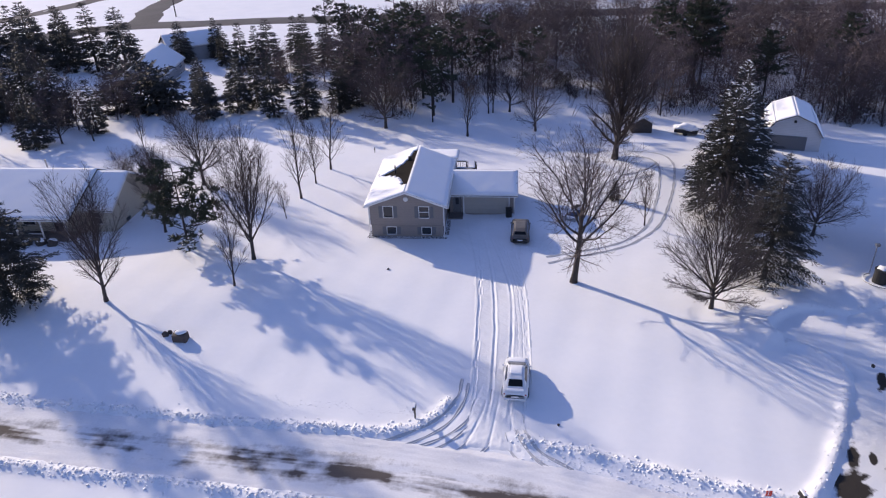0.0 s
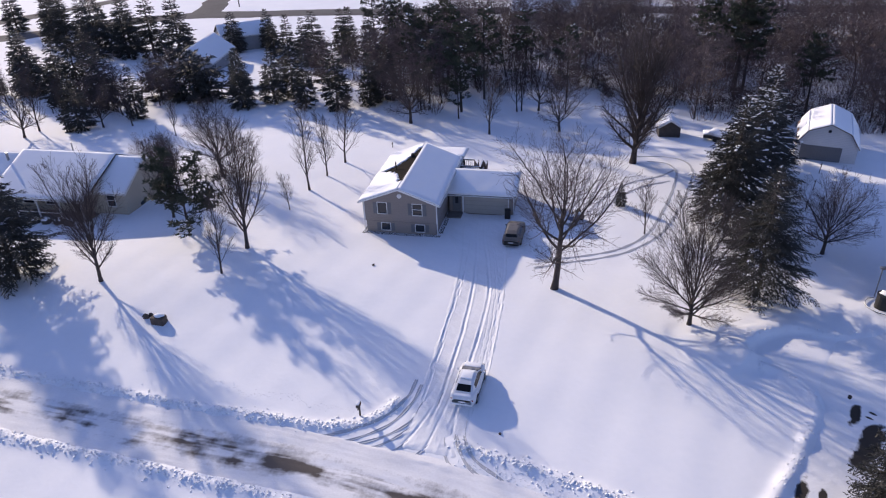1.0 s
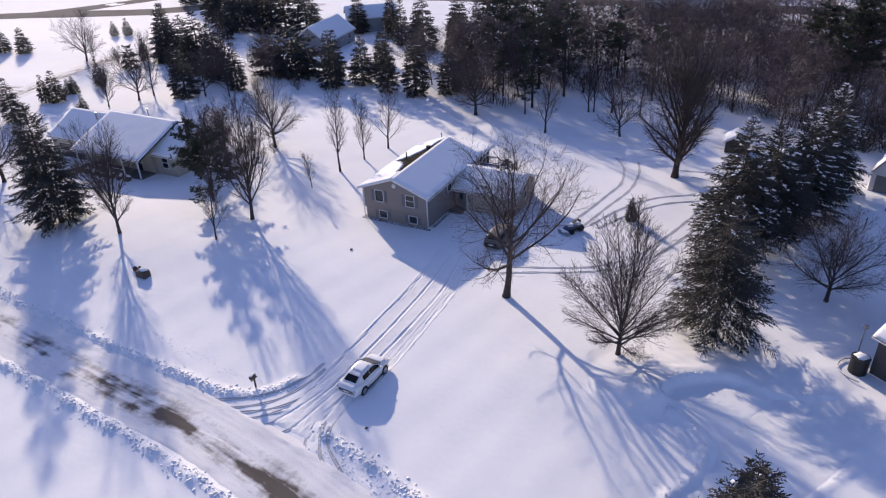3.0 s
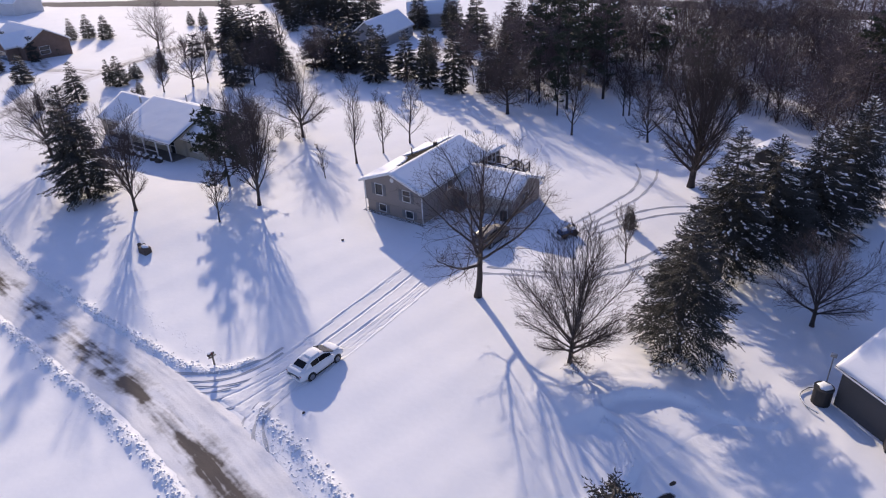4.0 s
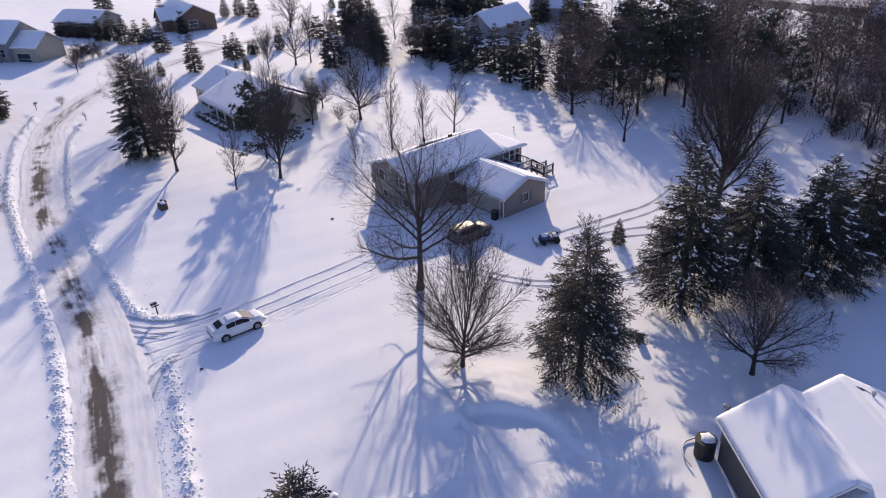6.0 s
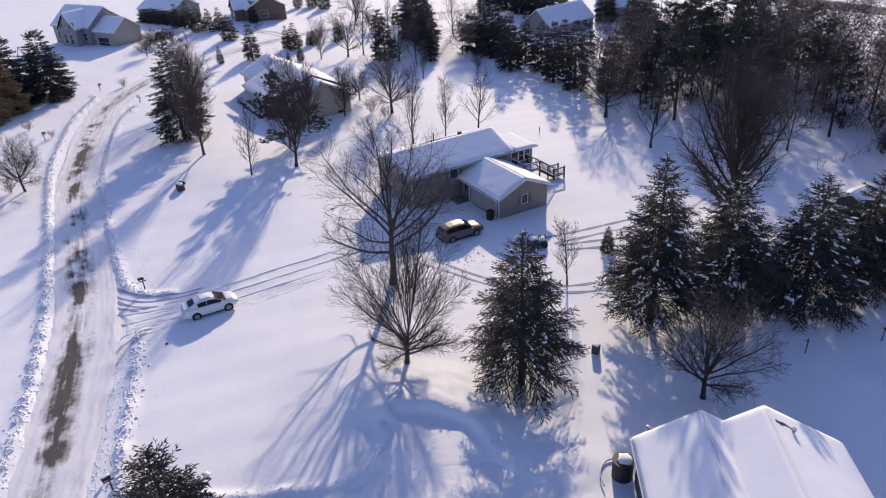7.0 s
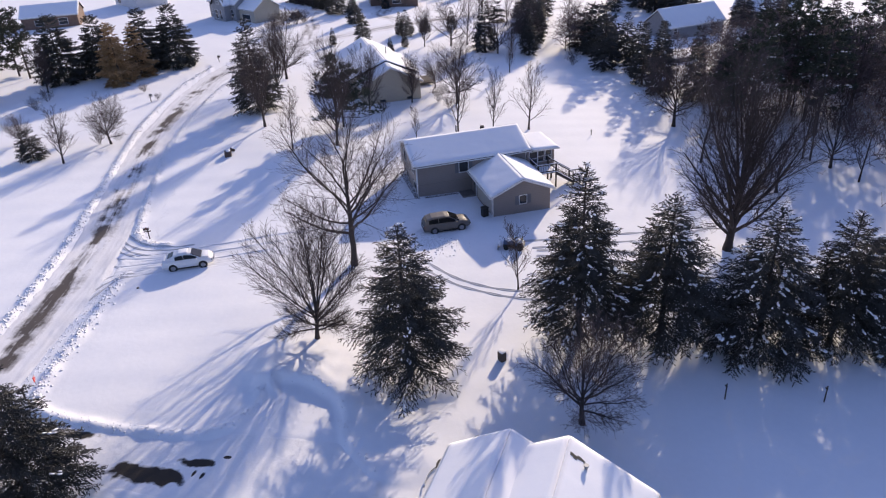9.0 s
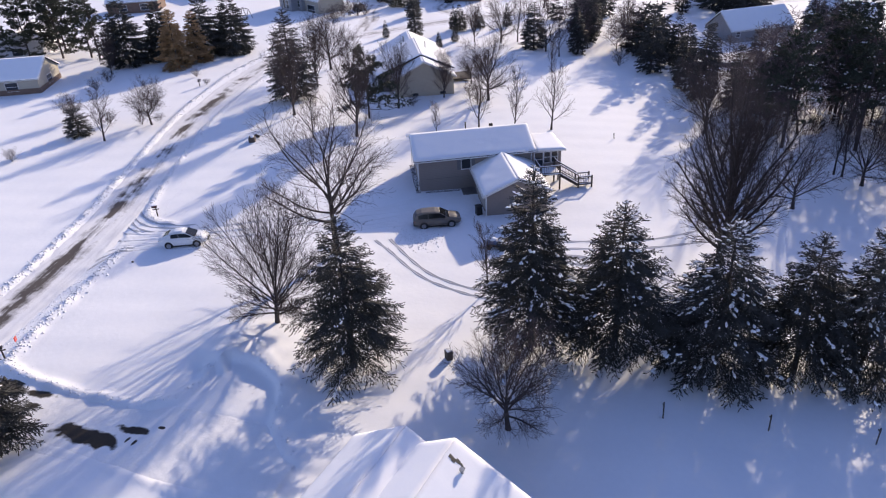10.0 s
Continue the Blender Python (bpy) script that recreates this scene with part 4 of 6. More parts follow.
GX0, GX1, GY0, GY1 = -6.0, 1.1, 70.5, 76.7
gdoor = (1.65, -0.95, 6.5, 1.12)
entry = (0.35, -0.75, 1.3, 1.25)
gable_block(house, GX0, GY0, GX1, GY1, -1.1, 1.5, 2.85, "x", SIDING, over=0.42, holes={"S": [gdoor, entry], "E": [(2.85, 0.1, 3.6, 1.0)]}, windows=False, ends=("S", "E", "N"))
window(house, (GX1, GY0), (GX1, GY1), (2.85, 0.1, 3.6, 1.0), shutters=True, bars=0)
gd = new("garage_door")
gd.parent = house
tagged(gd, "closed beige sectional garage door")
for k in range(4):
    z = -0.93 + k * 0.51
    for j in range(4):
        x = GX0 + 1.67 + j * 1.206
        part("panel", boxm(x + 0.01, GY0 + 0.06, z + 0.01, x + 1.196, GY0 + 0.12, z + 0.502, bevel=0.012), GDOOR, gd)
part("backing", boxm(GX0 + 1.65, GY0 + 0.09, -0.95, GX0 + 6.5, GY0 + 0.13, 1.12), GDOOR, gd)
bm = bmesh.new()
for b in ((GX0 + 1.53, -0.95, GX0 + 1.64, 1.24), (GX0 + 6.51, -0.95, GX0 + 6.62, 1.24), (GX0 + 1.64, 1.13, GX0 + 6.51, 1.24)):
    box(bm, b[0], GY0 - 0.03, b[1], b[2], GY0 + 0.05, b[3])
part("garage_door_frame", bm, TRIM, house)
door = new("front_door")
door.parent = house
tagged(door, "dark blue front door with an oval light")
part("leaf", boxm(GX0 + 0.37, GY0 + 0.05, -0.75, GX0 + 1.28, GY0 + 0.1, 1.23, bevel=0.01), SHUTTER, door)
part("door_light", boxm(GX0 + 0.65, GY0 + 0.03, 0.2, GX0 + 1.0, GY0 + 0.055, 0.95, bevel=0.01), GLASS, door)
part("door_frame", boxm(GX0 + 0.27, GY0 - 0.02, 1.25, GX0 + 1.38, GY0 + 0.05, 1.35), TRIM, house)
part("porch_step", boxm(GX0 - 0.1, GY0 - 1.5, -1.1, GX0 + 1.5, GY0 - 0.01, -0.76, bevel=0.03), FOUNDATION, house)
part("downspout", rod((GX1 + 0.05, GY0 - 0.08, -0.9), (GX1 + 0.05, GY0 - 0.08, 1.4), 0.05, 6), TRIM, house)
for x in (GX0 + 1.45, GX1 - 0.04):
    part("corner_board", boxm(x, GY0 - 0.03, -1.0, x + 0.09, GY0 - 0.002, 1.45), TRIM, house)

# the sunroom behind and its deck
AX0, AX1, AY0, AY1 = -10.5, -6.0, 76.95, 80.2
sun_open = {"E": [(0.3, 0.9, 1.2, 2.5), (1.35, 1.3, 2.0, 2.5), (2.2, 1.3, 2.85, 2.5)]}
for side, p0, p1 in (("E", (AX1, AY0), (AX1, AY1)), ("N", (AX1, AY1), (AX0, AY1)), ("W", (AX0, AY1), (AX0, AY0))):
    wall(house, "wall", p0, p1, 0.6, 2.75, SIDING, sun_open.get(side, ()))
    for o in sun_open.get(side, ()):
        window(house, p0, p1, o)
q = ((AX1 + 0.55, AY1 + 0.4, 2.85), (AX0 - 0.3, AY1 + 0.4, 2.85), (AX0 - 0.3, AY0 + 0.47, 3.0), (AX1 + 0.55, AY0 + 0.47, 3.0))
part("roof", slab(*q, 0.16), TRIM, house, "low sunroom roof with white fascia")
snow_on(house, *q, th=0.16, ridge=False)
part("sunroom_floor", boxm(AX0, AY0, 0.5, AX1, AY1, 0.62), WOOD, house)
for x, y in ((AX0 + 0.2, AY1 - 0.2), (AX1 - 0.2, AY1 - 0.2)):
    part("post", boxm(x - 0.08, y - 0.08, -1.1, x + 0.08, y + 0.08, 0.5), WOOD, house)

deck = thing("deck", pose(0, 0, 0), "weathered dark wooden deck with a snowy stair", "deck")
DX0, DX1, DY0, DY1, DZ = -5.95, -3.5, 77.2, 79.5, 0.85
for k in range(8):
    y = DY0 + k * (DY1 - DY0) / 8
    part("deck_board", boxm(DX0, y + 0.01, DZ - 0.05, DX1, y + 0.275, DZ), WOOD, deck)
snow_on(deck, (DX0, DY0, DZ), (DX1, DY0, DZ), (DX1, DY1, DZ), (DX0, DY1, DZ), th=0.1, ridge=False, label="snow on the deck")
for x in (DX0 + 0.1, DX1 - 0.08):
    for y in (DY0 + 0.1, DY1 - 0.08):
        part("post", boxm(x - 0.07, y - 0.07, -1.1, x + 0.07, y + 0.07, DZ + 1.0), WOOD, deck)


def railing(a, b, h=0.95):
    a, b = Vector(a), Vector(b)
    for z in (h, 0.18):
        part("rail", rod(a + Vector((0, 0, z)), b + Vector((0, 0, z)), 0.065 if z == h else 0.045, 6), WOOD, deck)
    n = max(2, round((b - a).length / 0.2))
    for k in range(1, n):
        p = a.lerp(b, k / n)
        part("baluster", rod(p + Vector((0, 0, 0.18)), p + Vector((0, 0, h)), 0.022, 4), WOOD, deck)
    part("rail_snow", rod(a + Vector((0, 0, h + 0.07)), b + Vector((0, 0, h + 0.07)), 0.045, 6), SNOW, deck)


railing((DX0, DY0 + 0.08, DZ), (DX1, DY0 + 0.08, DZ))
railing((DX1 - 0.06, DY0 + 0.1, DZ), (DX1 - 0.06, DY1, DZ))
railing((DX0, DY1 - 0.06, DZ), (DX1 - 1.2, DY1 - 0.06, DZ))
steps = 8
for k in range(steps):
    y = DY1 + k * 0.25
    z = DZ - (k + 1) * 0.17
    part("tread", boxm(DX1 - 1.15, y, z - 0.05, DX1 - 0.05, y + 0.27, z), WOOD, deck)
    part("tread_snow", boxm(DX1 - 1.13, y + 0.01, z, DX1 - 0.07, y + 0.26, z + 0.09, bevel=0.03), SNOW, deck)
foot_y, foot_z = DY1 + steps * 0.25, DZ - steps * 0.17
for x in (DX1 - 1.15, DX1 - 0.05):
    railing((x, DY1, DZ), (x, foot_y, foot_z))
    part("stringer", slab((x - 0.03, DY1, DZ - 0.02), (x + 0.03, DY1, DZ - 0.02), (x + 0.03, foot_y, foot_z - 0.02), (x - 0.03, foot_y, foot_z - 0.02), 0.28), WOOD, deck)
    for y in (foot_y, foot_y + 1.5):
        part("post", boxm(x - 0.07, y - 0.07, -1.2, x + 0.07, y + 0.07, foot_z + 0.85), WOOD, deck)
    railing((x, foot_y, foot_z - 0.1), (x, foot_y + 1.5, foot_z - 0.15), 0.85)
part("landing", boxm(DX1 - 1.2, foot_y, foot_z - 0.2, DX1, foot_y + 1.5, foot_z - 0.08), WOOD, deck)
part("landing_snow", boxm(DX1 - 1.18, foot_y + 0.02, foot_z - 0.08, DX1 - 0.02, foot_y + 1.48, foot_z + 0.02, bevel=0.03), SNOW, deck)

# the ranch house to the west
ranch = thing("house", pose(0, 0, 0), "long tan ranch house with a snowy roof and porch", "house")
gable_block(ranch, -45.6, 64.7, -42.1, 73.7, -1.1, 2.0, 4.35, "x", TANSIDING, over=0.4, holes={"S": [(1.2, 0.2, 2.2, 1.6)]}, ends=("S", "E", "N"))
wall(ranch, "wall", (-57.2, 64.3), (-45.6, 64.3), -1.1, 2.55, TANSIDING, [(2.0, 0.2, 3.4, 1.6), (5.0, 0.2, 6.4, 1.6), (8.5, -0.6, 9.5, 1.5)])
for o in ((2.0, 0.2, 3.4, 1.6), (5.0, 0.2, 6.4, 1.6), (8.5, -0.6, 9.5, 1.5)):
    window(ranch, (-57.2, 64.3), (-45.6, 64.3), o)
wall(ranch, "wall", (-45.6, 73.9), (-57.2, 73.9), -1.1, 2.3, TANSIDING)
wall(ranch, "wall", (-45.6, 64.3), (-45.6, 73.9), -1.1, 2.5, TANSIDING, peak=(4.9, 4.5))
wall(ranch, "wall", (-57.2, 73.9), (-57.2, 64.3), -1.1, 2.5, TANSIDING, peak=(4.7, 4.5))
for q in (((-57.6, 61.9, 1.95), (-45.2, 61.9, 1.95), (-45.2, 69.2, 4.75), (-57.6, 69.2, 4.75)), ((-45.2, 74.4, 2.3), (-57.6, 74.4, 2.3), (-57.6, 69.2, 4.75), (-45.2, 69.2, 4.75))):
    part("roof", slab(*q, 0.14), SHINGLE, ranch, "shingled roof slope")
    snow_on(ranch, *q, th=0.14)
part("gutter", rod((-57.6, 61.84, 1.86), (-45.2, 61.84, 1.86), 0.06, 6), TRIM, ranch)
gable_block(ranch, -64.6, 64.3, -57.2, 73.3, -1.1, 2.1, 4.35, "x", TANSIDING, over=0.4, holes={"S": [(1.2, -0.9, 6.0, 1.2)]}, ends=("S", "N", "W"))
for x in (-57.0, -54.2, -51.4, -48.6, -45.8):
    part("porch_post", boxm(x - 0.07, 62.05, -0.9, x + 0.07, 62.19, 1.88), TRIM, ranch, "white porch post")
part("porch_floor", boxm(-57.2, 62.0, -1.1, -45.6, 64.28, -0.55, bevel=0.02), FOUNDATION, ranch)
part("porch_rail", boxm(-57.0, 62.06, 0.2, -48.6, 62.14, 0.28), TRIM, ranch)
for y in (67.2, 71.5):
    part("basement_window", boxm(-42.1, y, -0.75, -42.06, y + 0.9, -0.35), GLASS, ranch)
part("vent_pipe", rod((-52.0, 70.6, 4.1), (-52.0, 70.6, 5.3), 0.09, 8), METAL, ranch)
part("roof_vent", rod((-58.6, 67.6, 3.7), (-58.6, 67.6, 4.9), 0.14, 10), METAL, ranch)

# the dark garage house to the south-east, turned to the street
seh = thing("house", pose(34.0, 56.4, 0, 0, 0, -35.5), "charcoal-sided house with snow-covered double gable roof", "house")
gable_block(seh, 0.1, 0.35, 6.85, 6.75, -1.2, 2.75, 4.65, "x", DARKSIDING, over=0.35, snow=0.16)
gable_block(seh, 0.45, 2.5, 13.5, 10.9, -1.2, 2.9, 5.3, "x", DARKSIDING, over=0.4, snow=0.16)
part("vent_pipe", rod((1.55, 7.8, 4.5), (1.55, 7.8, 5.2), 0.075, 10), METAL, seh)
part("vent_cap", rod((1.55, 7.8, 5.17), (1.55, 7.8, 5.27), 0.13, 10), METAL, seh)
for a, b, w in ((1.1, 6.95, 0.2), (1.14, 7.12, 0.24), (1.06, 7.3, 0.2), (1.12, 7.48, 0.14), (1.2, 7.62, 0.1)):
    z = 5.64 - 0.57 * (b - 6.7)
    part("exposed_shingles", slab((a, b, z), (a + w, b, z), (a + w + 0.02, b + 0.2, z - 0.114), (a + 0.03, b + 0.2, z - 0.114), 0.05), DARK, seh, "bare shingles showing through the snow")
lamp = thing("yard_lamp", pose(33.5, 58.3, gz(33.5, 58.3)), "small grey yard lamp on a post beside the house", "lamp")
part("post", rod((0, 0, -0.3), (0, 0, 2.75), 0.05, 8), METAL, lamp)
part("lamp_head", boxm(-0.2, -0.14, 2.7, 0.2, 0.14, 2.95, bevel=0.05), METAL, lamp, "grey lamp head")


def plain_house(x, y, turn, lx, ly, eave, ridge, axis, mat, label, holes=None, z=-1.2, extra=None):
    h = thing("house", pose(x, y, gz(x, y) + 0.35, 0, 0, turn), label, "house", "houses farther off")
    gable_block(h, 0, 0, lx, ly, z, eave, ridge, axis, mat, holes=holes)
    if extra:
        gable_block(h, *extra[:4], z, extra[4], extra[5], extra[6], mat, holes=extra[7] if len(extra) > 7 else None)
    return h


plain_house(-67.0, 132.4, 98.5, 14.2, 8.0, 2.0, 5.0, "x", GREYSIDING, "pale grey two-storey house behind the spruces", {"S": [(1.0, 0.7, 1.9, 1.6), (7.6, 0.8, 8.2, 1.5), (10.6, 0.5, 12.2, 1.6), (10.0, -1.1, 11.6, -0.3)]})
cross_house = plain_house(-131.5, 41.2, 31, 12, 9.5, 3.6, 7.0, "x", GREYSIDING, "grey house with steep snowy cross gables", {"S": [(1.2, 0.6, 2.6, 2.2), (9.5, 0.6, 11, 2.2)]}, extra=(4.5, -1.8, 10, 6, 3.6, 6.6, "y", {"S": [(1.2, 0.2, 2.3, 2.2), (3.0, 0.2, 4.1, 2.2), (2.0, 3.6, 3.4, 4.8)]}))
gable_block(cross_house, 12.0, 1.0, 18.5, 8.2, -1.2, 2.6, 5.0, "x", TANSIDING, holes={"S": [(1.0, -0.9, 4.6, 1.3)]}, ends=("S", "E", "N"))
# brick on every wall: the tan gable too, browned to carry the walls' shade
plain_house(-141, 85.2, -5, 17, 9.5, 2.7, 5.4, "x", BRICK, "tan and brick house, walls darkened for shade, snowy cross-gabled roof", {"S": [(2, 0.4, 4, 2.0), (9, 0.4, 10.5, 2.0)], "E": [(3, 0.4, 5, 2.0)]}, extra=(8.5, -2.5, 14, 5, 2.6, 4.8, "y", {"S": [(1, -0.8, 4.5, 1.6)]}))
plain_house(-147.5, 62.3, 30, 12.5, 9, 2.5, 4.6, "x", GREYSIDING, "low grey-green house among shrubs", {"S": [(2, 0.4, 4, 1.8), (8, 0.4, 10, 1.8)]})
street_house = plain_house(-72, -12, 0, 10, 17.4, 2.2, 4.6, "y", TANSIDING, "tan ranch house with snowy roof near the street", {"N": [(4, 0.2, 6, 1.6)], "E": [(3, 0.3, 5, 1.7), (12, 0.3, 14, 1.7)]})
part("brick_base", boxm(-0.06, -0.06, -1.2, 10.06, 17.46, 0.55), BRICK, street_house, "brown brick lower wall")
plain_house(-104, -14, 4, 13, 9, 2.5, 4.8, "x", WHITESIDING, "white house half hidden by pines", {"E": [(3, 0.3, 5, 1.7)]})
plain_house(-147, -4, 0, 9, 13, 2.5, 4.8, "y", BRICK, "brown brick house far down the street", {"E": [(3, 0.3, 5, 1.7), (8.5, 0.3, 10.5, 1.8)]})
plain_house(-74.5, 152, 38, 12, 8.5, 3.0, 5.2, "x", GREYSIDING, "blue-grey house behind a row of spruces", {"S": [(2, 0.4, 4, 2.0)]})
plain_house(-12, 186, 4, 18, 10, 2.8, 5.0, "x", GREYSIDING, "far grey house beyond the woods", {"S": [(2, 0.4, 4, 2.0), (8, 0.4, 10, 2.0), (14, 0.4, 16, 2.0)]})
plain_house(-205, 110, 15, 16, 10, 3.0, 5.5, "x", WHITESIDING, "far white house past the fields", {"S": [(2, 0.4, 4, 2.0)]})
plain_house(-168, 14, 30, 14, 9, 3.0, 5.5, "x", WHITESIDING, "far white house down the street", {"S": [(2, 0.4, 4, 2.0)]})

# the gambrel barn
barn = thing("barn", pose(34.9, 93.4, gz(34.9, 93.4), 0, 0, -15), "white gambrel barn with a grey door and snowy roof", "barn")
prof = [(0, 2.3), (1.05, 3.9), (3.45, 4.9), (5.85, 3.9), (6.9, 2.3)]
BL = 8.5
for y, s in ((0, 1), (BL, -1)):
    o = [(0.0, -0.4), *prof, (6.9, -0.4)]
    n = len(o)
    v = [(a, y, z) for a, z in o] + [(a, y + 0.18 * s, z) for a, z in o]
    part("wall", (v, [tuple(range(n)), tuple(reversed(range(n, 2 * n)))] + [(i, (i + 1) % n, (i + 1) % n + n, i + n) for i in range(n)]), WHITESIDING, barn)
for x in (0.0, 6.72):
    part("wall", boxm(x, 0.18, -0.4, x + 0.18, BL - 0.18, 2.3), WHITESIDING, barn)
part("barn_door", boxm(0.5, -0.06, -0.1, 5.2, -0.003, 2.0, bevel=0.02), SHUTTER, barn, "wide grey roller door")
part("loft_hatch", rod((3.4, -0.05, 4.0), (3.4, 0.02, 4.0), 0.2, 10), DARK, barn)
ext = [(-0.22, 2.0)] + prof[1:4] + [(7.12, 2.0)]
for i, ((a, za), (b, zb)) in enumerate(zip(ext, ext[1:])):
    q = ((a, BL + 0.3, za + 0.05), (a, -0.3, za + 0.05), (b, -0.3, zb + 0.05), (b, BL + 0.3, zb + 0.05))
    if b > 3.6:
        q = ((b, -0.3, zb + 0.05), (b, BL + 0.3, zb + 0.05), (a, BL + 0.3, za + 0.05), (a, -0.3, za + 0.05))
    part("roof", slab(*q, 0.08), REDBARN, barn, "rust-brown roof slope")
    snow_on(barn, *q, th=0.14, res=0.3, keep=None if i else lambda u, v: v > 0.5 + 0.3 * math.sin(u * 1.7) + 0.2 * math.sin(u * 4.1))

shed = thing("shed", pose(18.6, 100.6, gz(18.6, 100.6), 0, 0, 3), "small brown wooden shed with snow on its roof", "shed")
gable_block(shed, 0, 0, 2.9, 2.8, -0.3, 1.5, 2.4, "y", WOOD, over=0.2, snow=0.14)


# ---- vehicles ----
def loft(sections):
    """A skin through closed rings of equal length."""
    v, f = [], []
    n = len(sections[0])
    for ring in sections:
        v.extend(Vector(p) for p in ring)
    for i in range(len(sections) - 1):
        for s in range(n):
            t = (s + 1) % n
            f.append((i * n + s, i * n + t, (i + 1) * n + t, (i + 1) * n + s))
    f.append(tuple(range(n)))
    f.append(tuple((len(sections) - 1) * n + s for s in reversed(range(n))))
    return v, f


def body_ring(y, zlo, zhi, w, r=0.12):
    """A rounded box section of a car across y."""
    return [(-w + r, y, zlo), (w - r, y, zlo), (w, y, zlo + r), (w * 1.01, y, (zlo + zhi) / 2), (w, y, zhi - r), (w - r * 1.2, y, zhi), (-w + r * 1.2, y, zhi), (-w, y, zhi - r), (-w * 1.01, y, (zlo + zhi) / 2), (-w, y, zlo + r)]


def skin(bands, lift):
    """Quads between two lines of points, lifted off along their normals."""
    v, f = [], []
    for a, b in zip(bands, bands[1:]):
        (p, q), (r, t) = a, b
        n = (q - p).cross(r - p).normalized() * lift
        k = len(v)
        v.extend((p + n, q + n, t + n, r + n, p - n, q - n, t - n, r - n))
        f.extend(((k, k + 1, k + 2, k + 3), (k + 7, k + 6, k + 5, k + 4), (k, k + 4, k + 5, k + 1), (k + 1, k + 5, k + 6, k + 2), (k + 2, k + 6, k + 7, k + 3), (k + 3, k + 7, k + 4, k)))
    return v, f


def car(m, paint, label, suv=False, snow=(), name="car"):
    """A car that faces +y, wheels on z = 0."""
    c = thing(name, m, label, "car")
    if suv:
        body = [(-2.36, 0.46, 0.86, 0.74), (-2.28, 0.36, 1.06, 0.86), (-1.8, 0.30, 1.08, 0.91), (-0.9, 0.28, 1.02, 0.92), (0.2, 0.26, 1.0, 0.92), (1.0, 0.28, 1.03, 0.92), (1.5, 0.30, 1.02, 0.91), (1.95, 0.33, 0.96, 0.88), (2.22, 0.37, 0.84, 0.82), (2.34, 0.43, 0.70, 0.70)]
        cab = [(-2.24, 1.02, 1.14, 0.80, 0.76), (-2.0, 1.02, 1.52, 0.82, 0.67), (-1.5, 1.0, 1.66, 0.83, 0.64), (-0.9, 0.98, 1.69, 0.84, 0.64), (-0.2, 0.98, 1.69, 0.84, 0.64), (0.25, 0.98, 1.62, 0.84, 0.63), (1.2, 1.0, 1.05, 0.83, 0.76)]
        wr, base = 0.36, (-1.38, 1.36)
    else:
        body = [(-2.27, 0.46, 0.84, 0.70), (-2.19, 0.34, 1.07, 0.83), (-1.81, 0.27, 1.11, 0.90), (-1.02, 0.23, 1.02, 0.92), (0, 0.21, 0.98, 0.92), (0.93, 0.23, 1.0, 0.92), (1.4, 0.26, 0.97, 0.91), (1.81, 0.29, 0.88, 0.87), (2.1, 0.33, 0.75, 0.79), (2.25, 0.40, 0.62, 0.63)]
        cab = [(-1.9, 1.02, 1.12, 0.74, 0.68), (-1.15, 0.98, 1.43, 0.79, 0.60), (-0.75, 0.96, 1.51, 0.81, 0.59), (-0.3, 0.96, 1.545, 0.82, 0.59), (0.05, 0.96, 1.535, 0.82, 0.59), (0.38, 0.96, 1.46, 0.82, 0.59), (1.25, 0.96, 1.01, 0.81, 0.71)]
        wr, base = 0.34, (-1.32, 1.32)
    part("body", loft([body_ring(*s) for s in body]), paint, c, smooth=True)

    def rail(sec, k, s):
        y, zb, zt, wb, wt = sec
        return Vector((s * (wb + (wt - wb) * k), y, zb + (zt - 0.05 - zb) * k))

    part("cabin", loft([[(-wb, y, zb), (wb, y, zb), (wt, y, zt - 0.05), (wt * 0.72, y, zt), (-wt * 0.72, y, zt), (-wt, y, zt - 0.05)] for y, zb, zt, wb, wt in cab]), paint, c, smooth=False)

    def between(i, t):
        return [a + (b - a) * t for a, b in zip(cab[i], cab[i + 1])]

    def across(sec, k):
        y, zb, zt, wb, wt = sec
        return Vector((-wt * k, y, zt)), Vector((wt * k, y, zt))

    part("windscreen", skin([across(between(5, t), 0.98) for t in (0.03, 0.5, 0.98)], 0.02), CARGLASS, c, "dark windscreen")
    part("rear_window", skin([across(between(0, t), 0.78) for t in ((0.22, 0.55, 0.9) if not suv else (0.25, 0.6, 0.95))], 0.012), CARGLASS, c, "dark rear window")
    for s in (-1, 1):
        for run in (((1, 0.25), (2, 0.0), (3, -0.04)), ((3, 0.04), (4, 0.0), (5, 0.0), (5, 0.55))):
            secs = [between(i, t) if t >= 0 else between(i - 1, 1 + t) for i, t in run]
            part("side_window", skin([(rail(q, 0.16, s), rail(q, 0.84, s)) for q in secs], 0.012), CARGLASS, c)
        part("mirror", boxm(s * 0.90, 0.78, 0.96, s * 1.06, 0.92, 1.08, bevel=0.03), paint, c)
        part("tail_lamp", boxm(s * (body[1][3] - 0.34), body[1][0] - 0.05, 0.78, s * (body[1][3] - 0.03), body[1][0] + 0.1, 0.90, bevel=0.02), LAMPRED, c, "red tail lamp")
        part("head_lamp", boxm(s * 0.45, body[-2][0] - 0.02, 0.60, s * 0.76, body[-2][0] + 0.08, 0.71, bevel=0.02), METAL, c)
        part("sill", boxm(s * 0.86, -1.0, 0.2, s * 0.935, 1.0, 0.3, bevel=0.02), DARK, c)
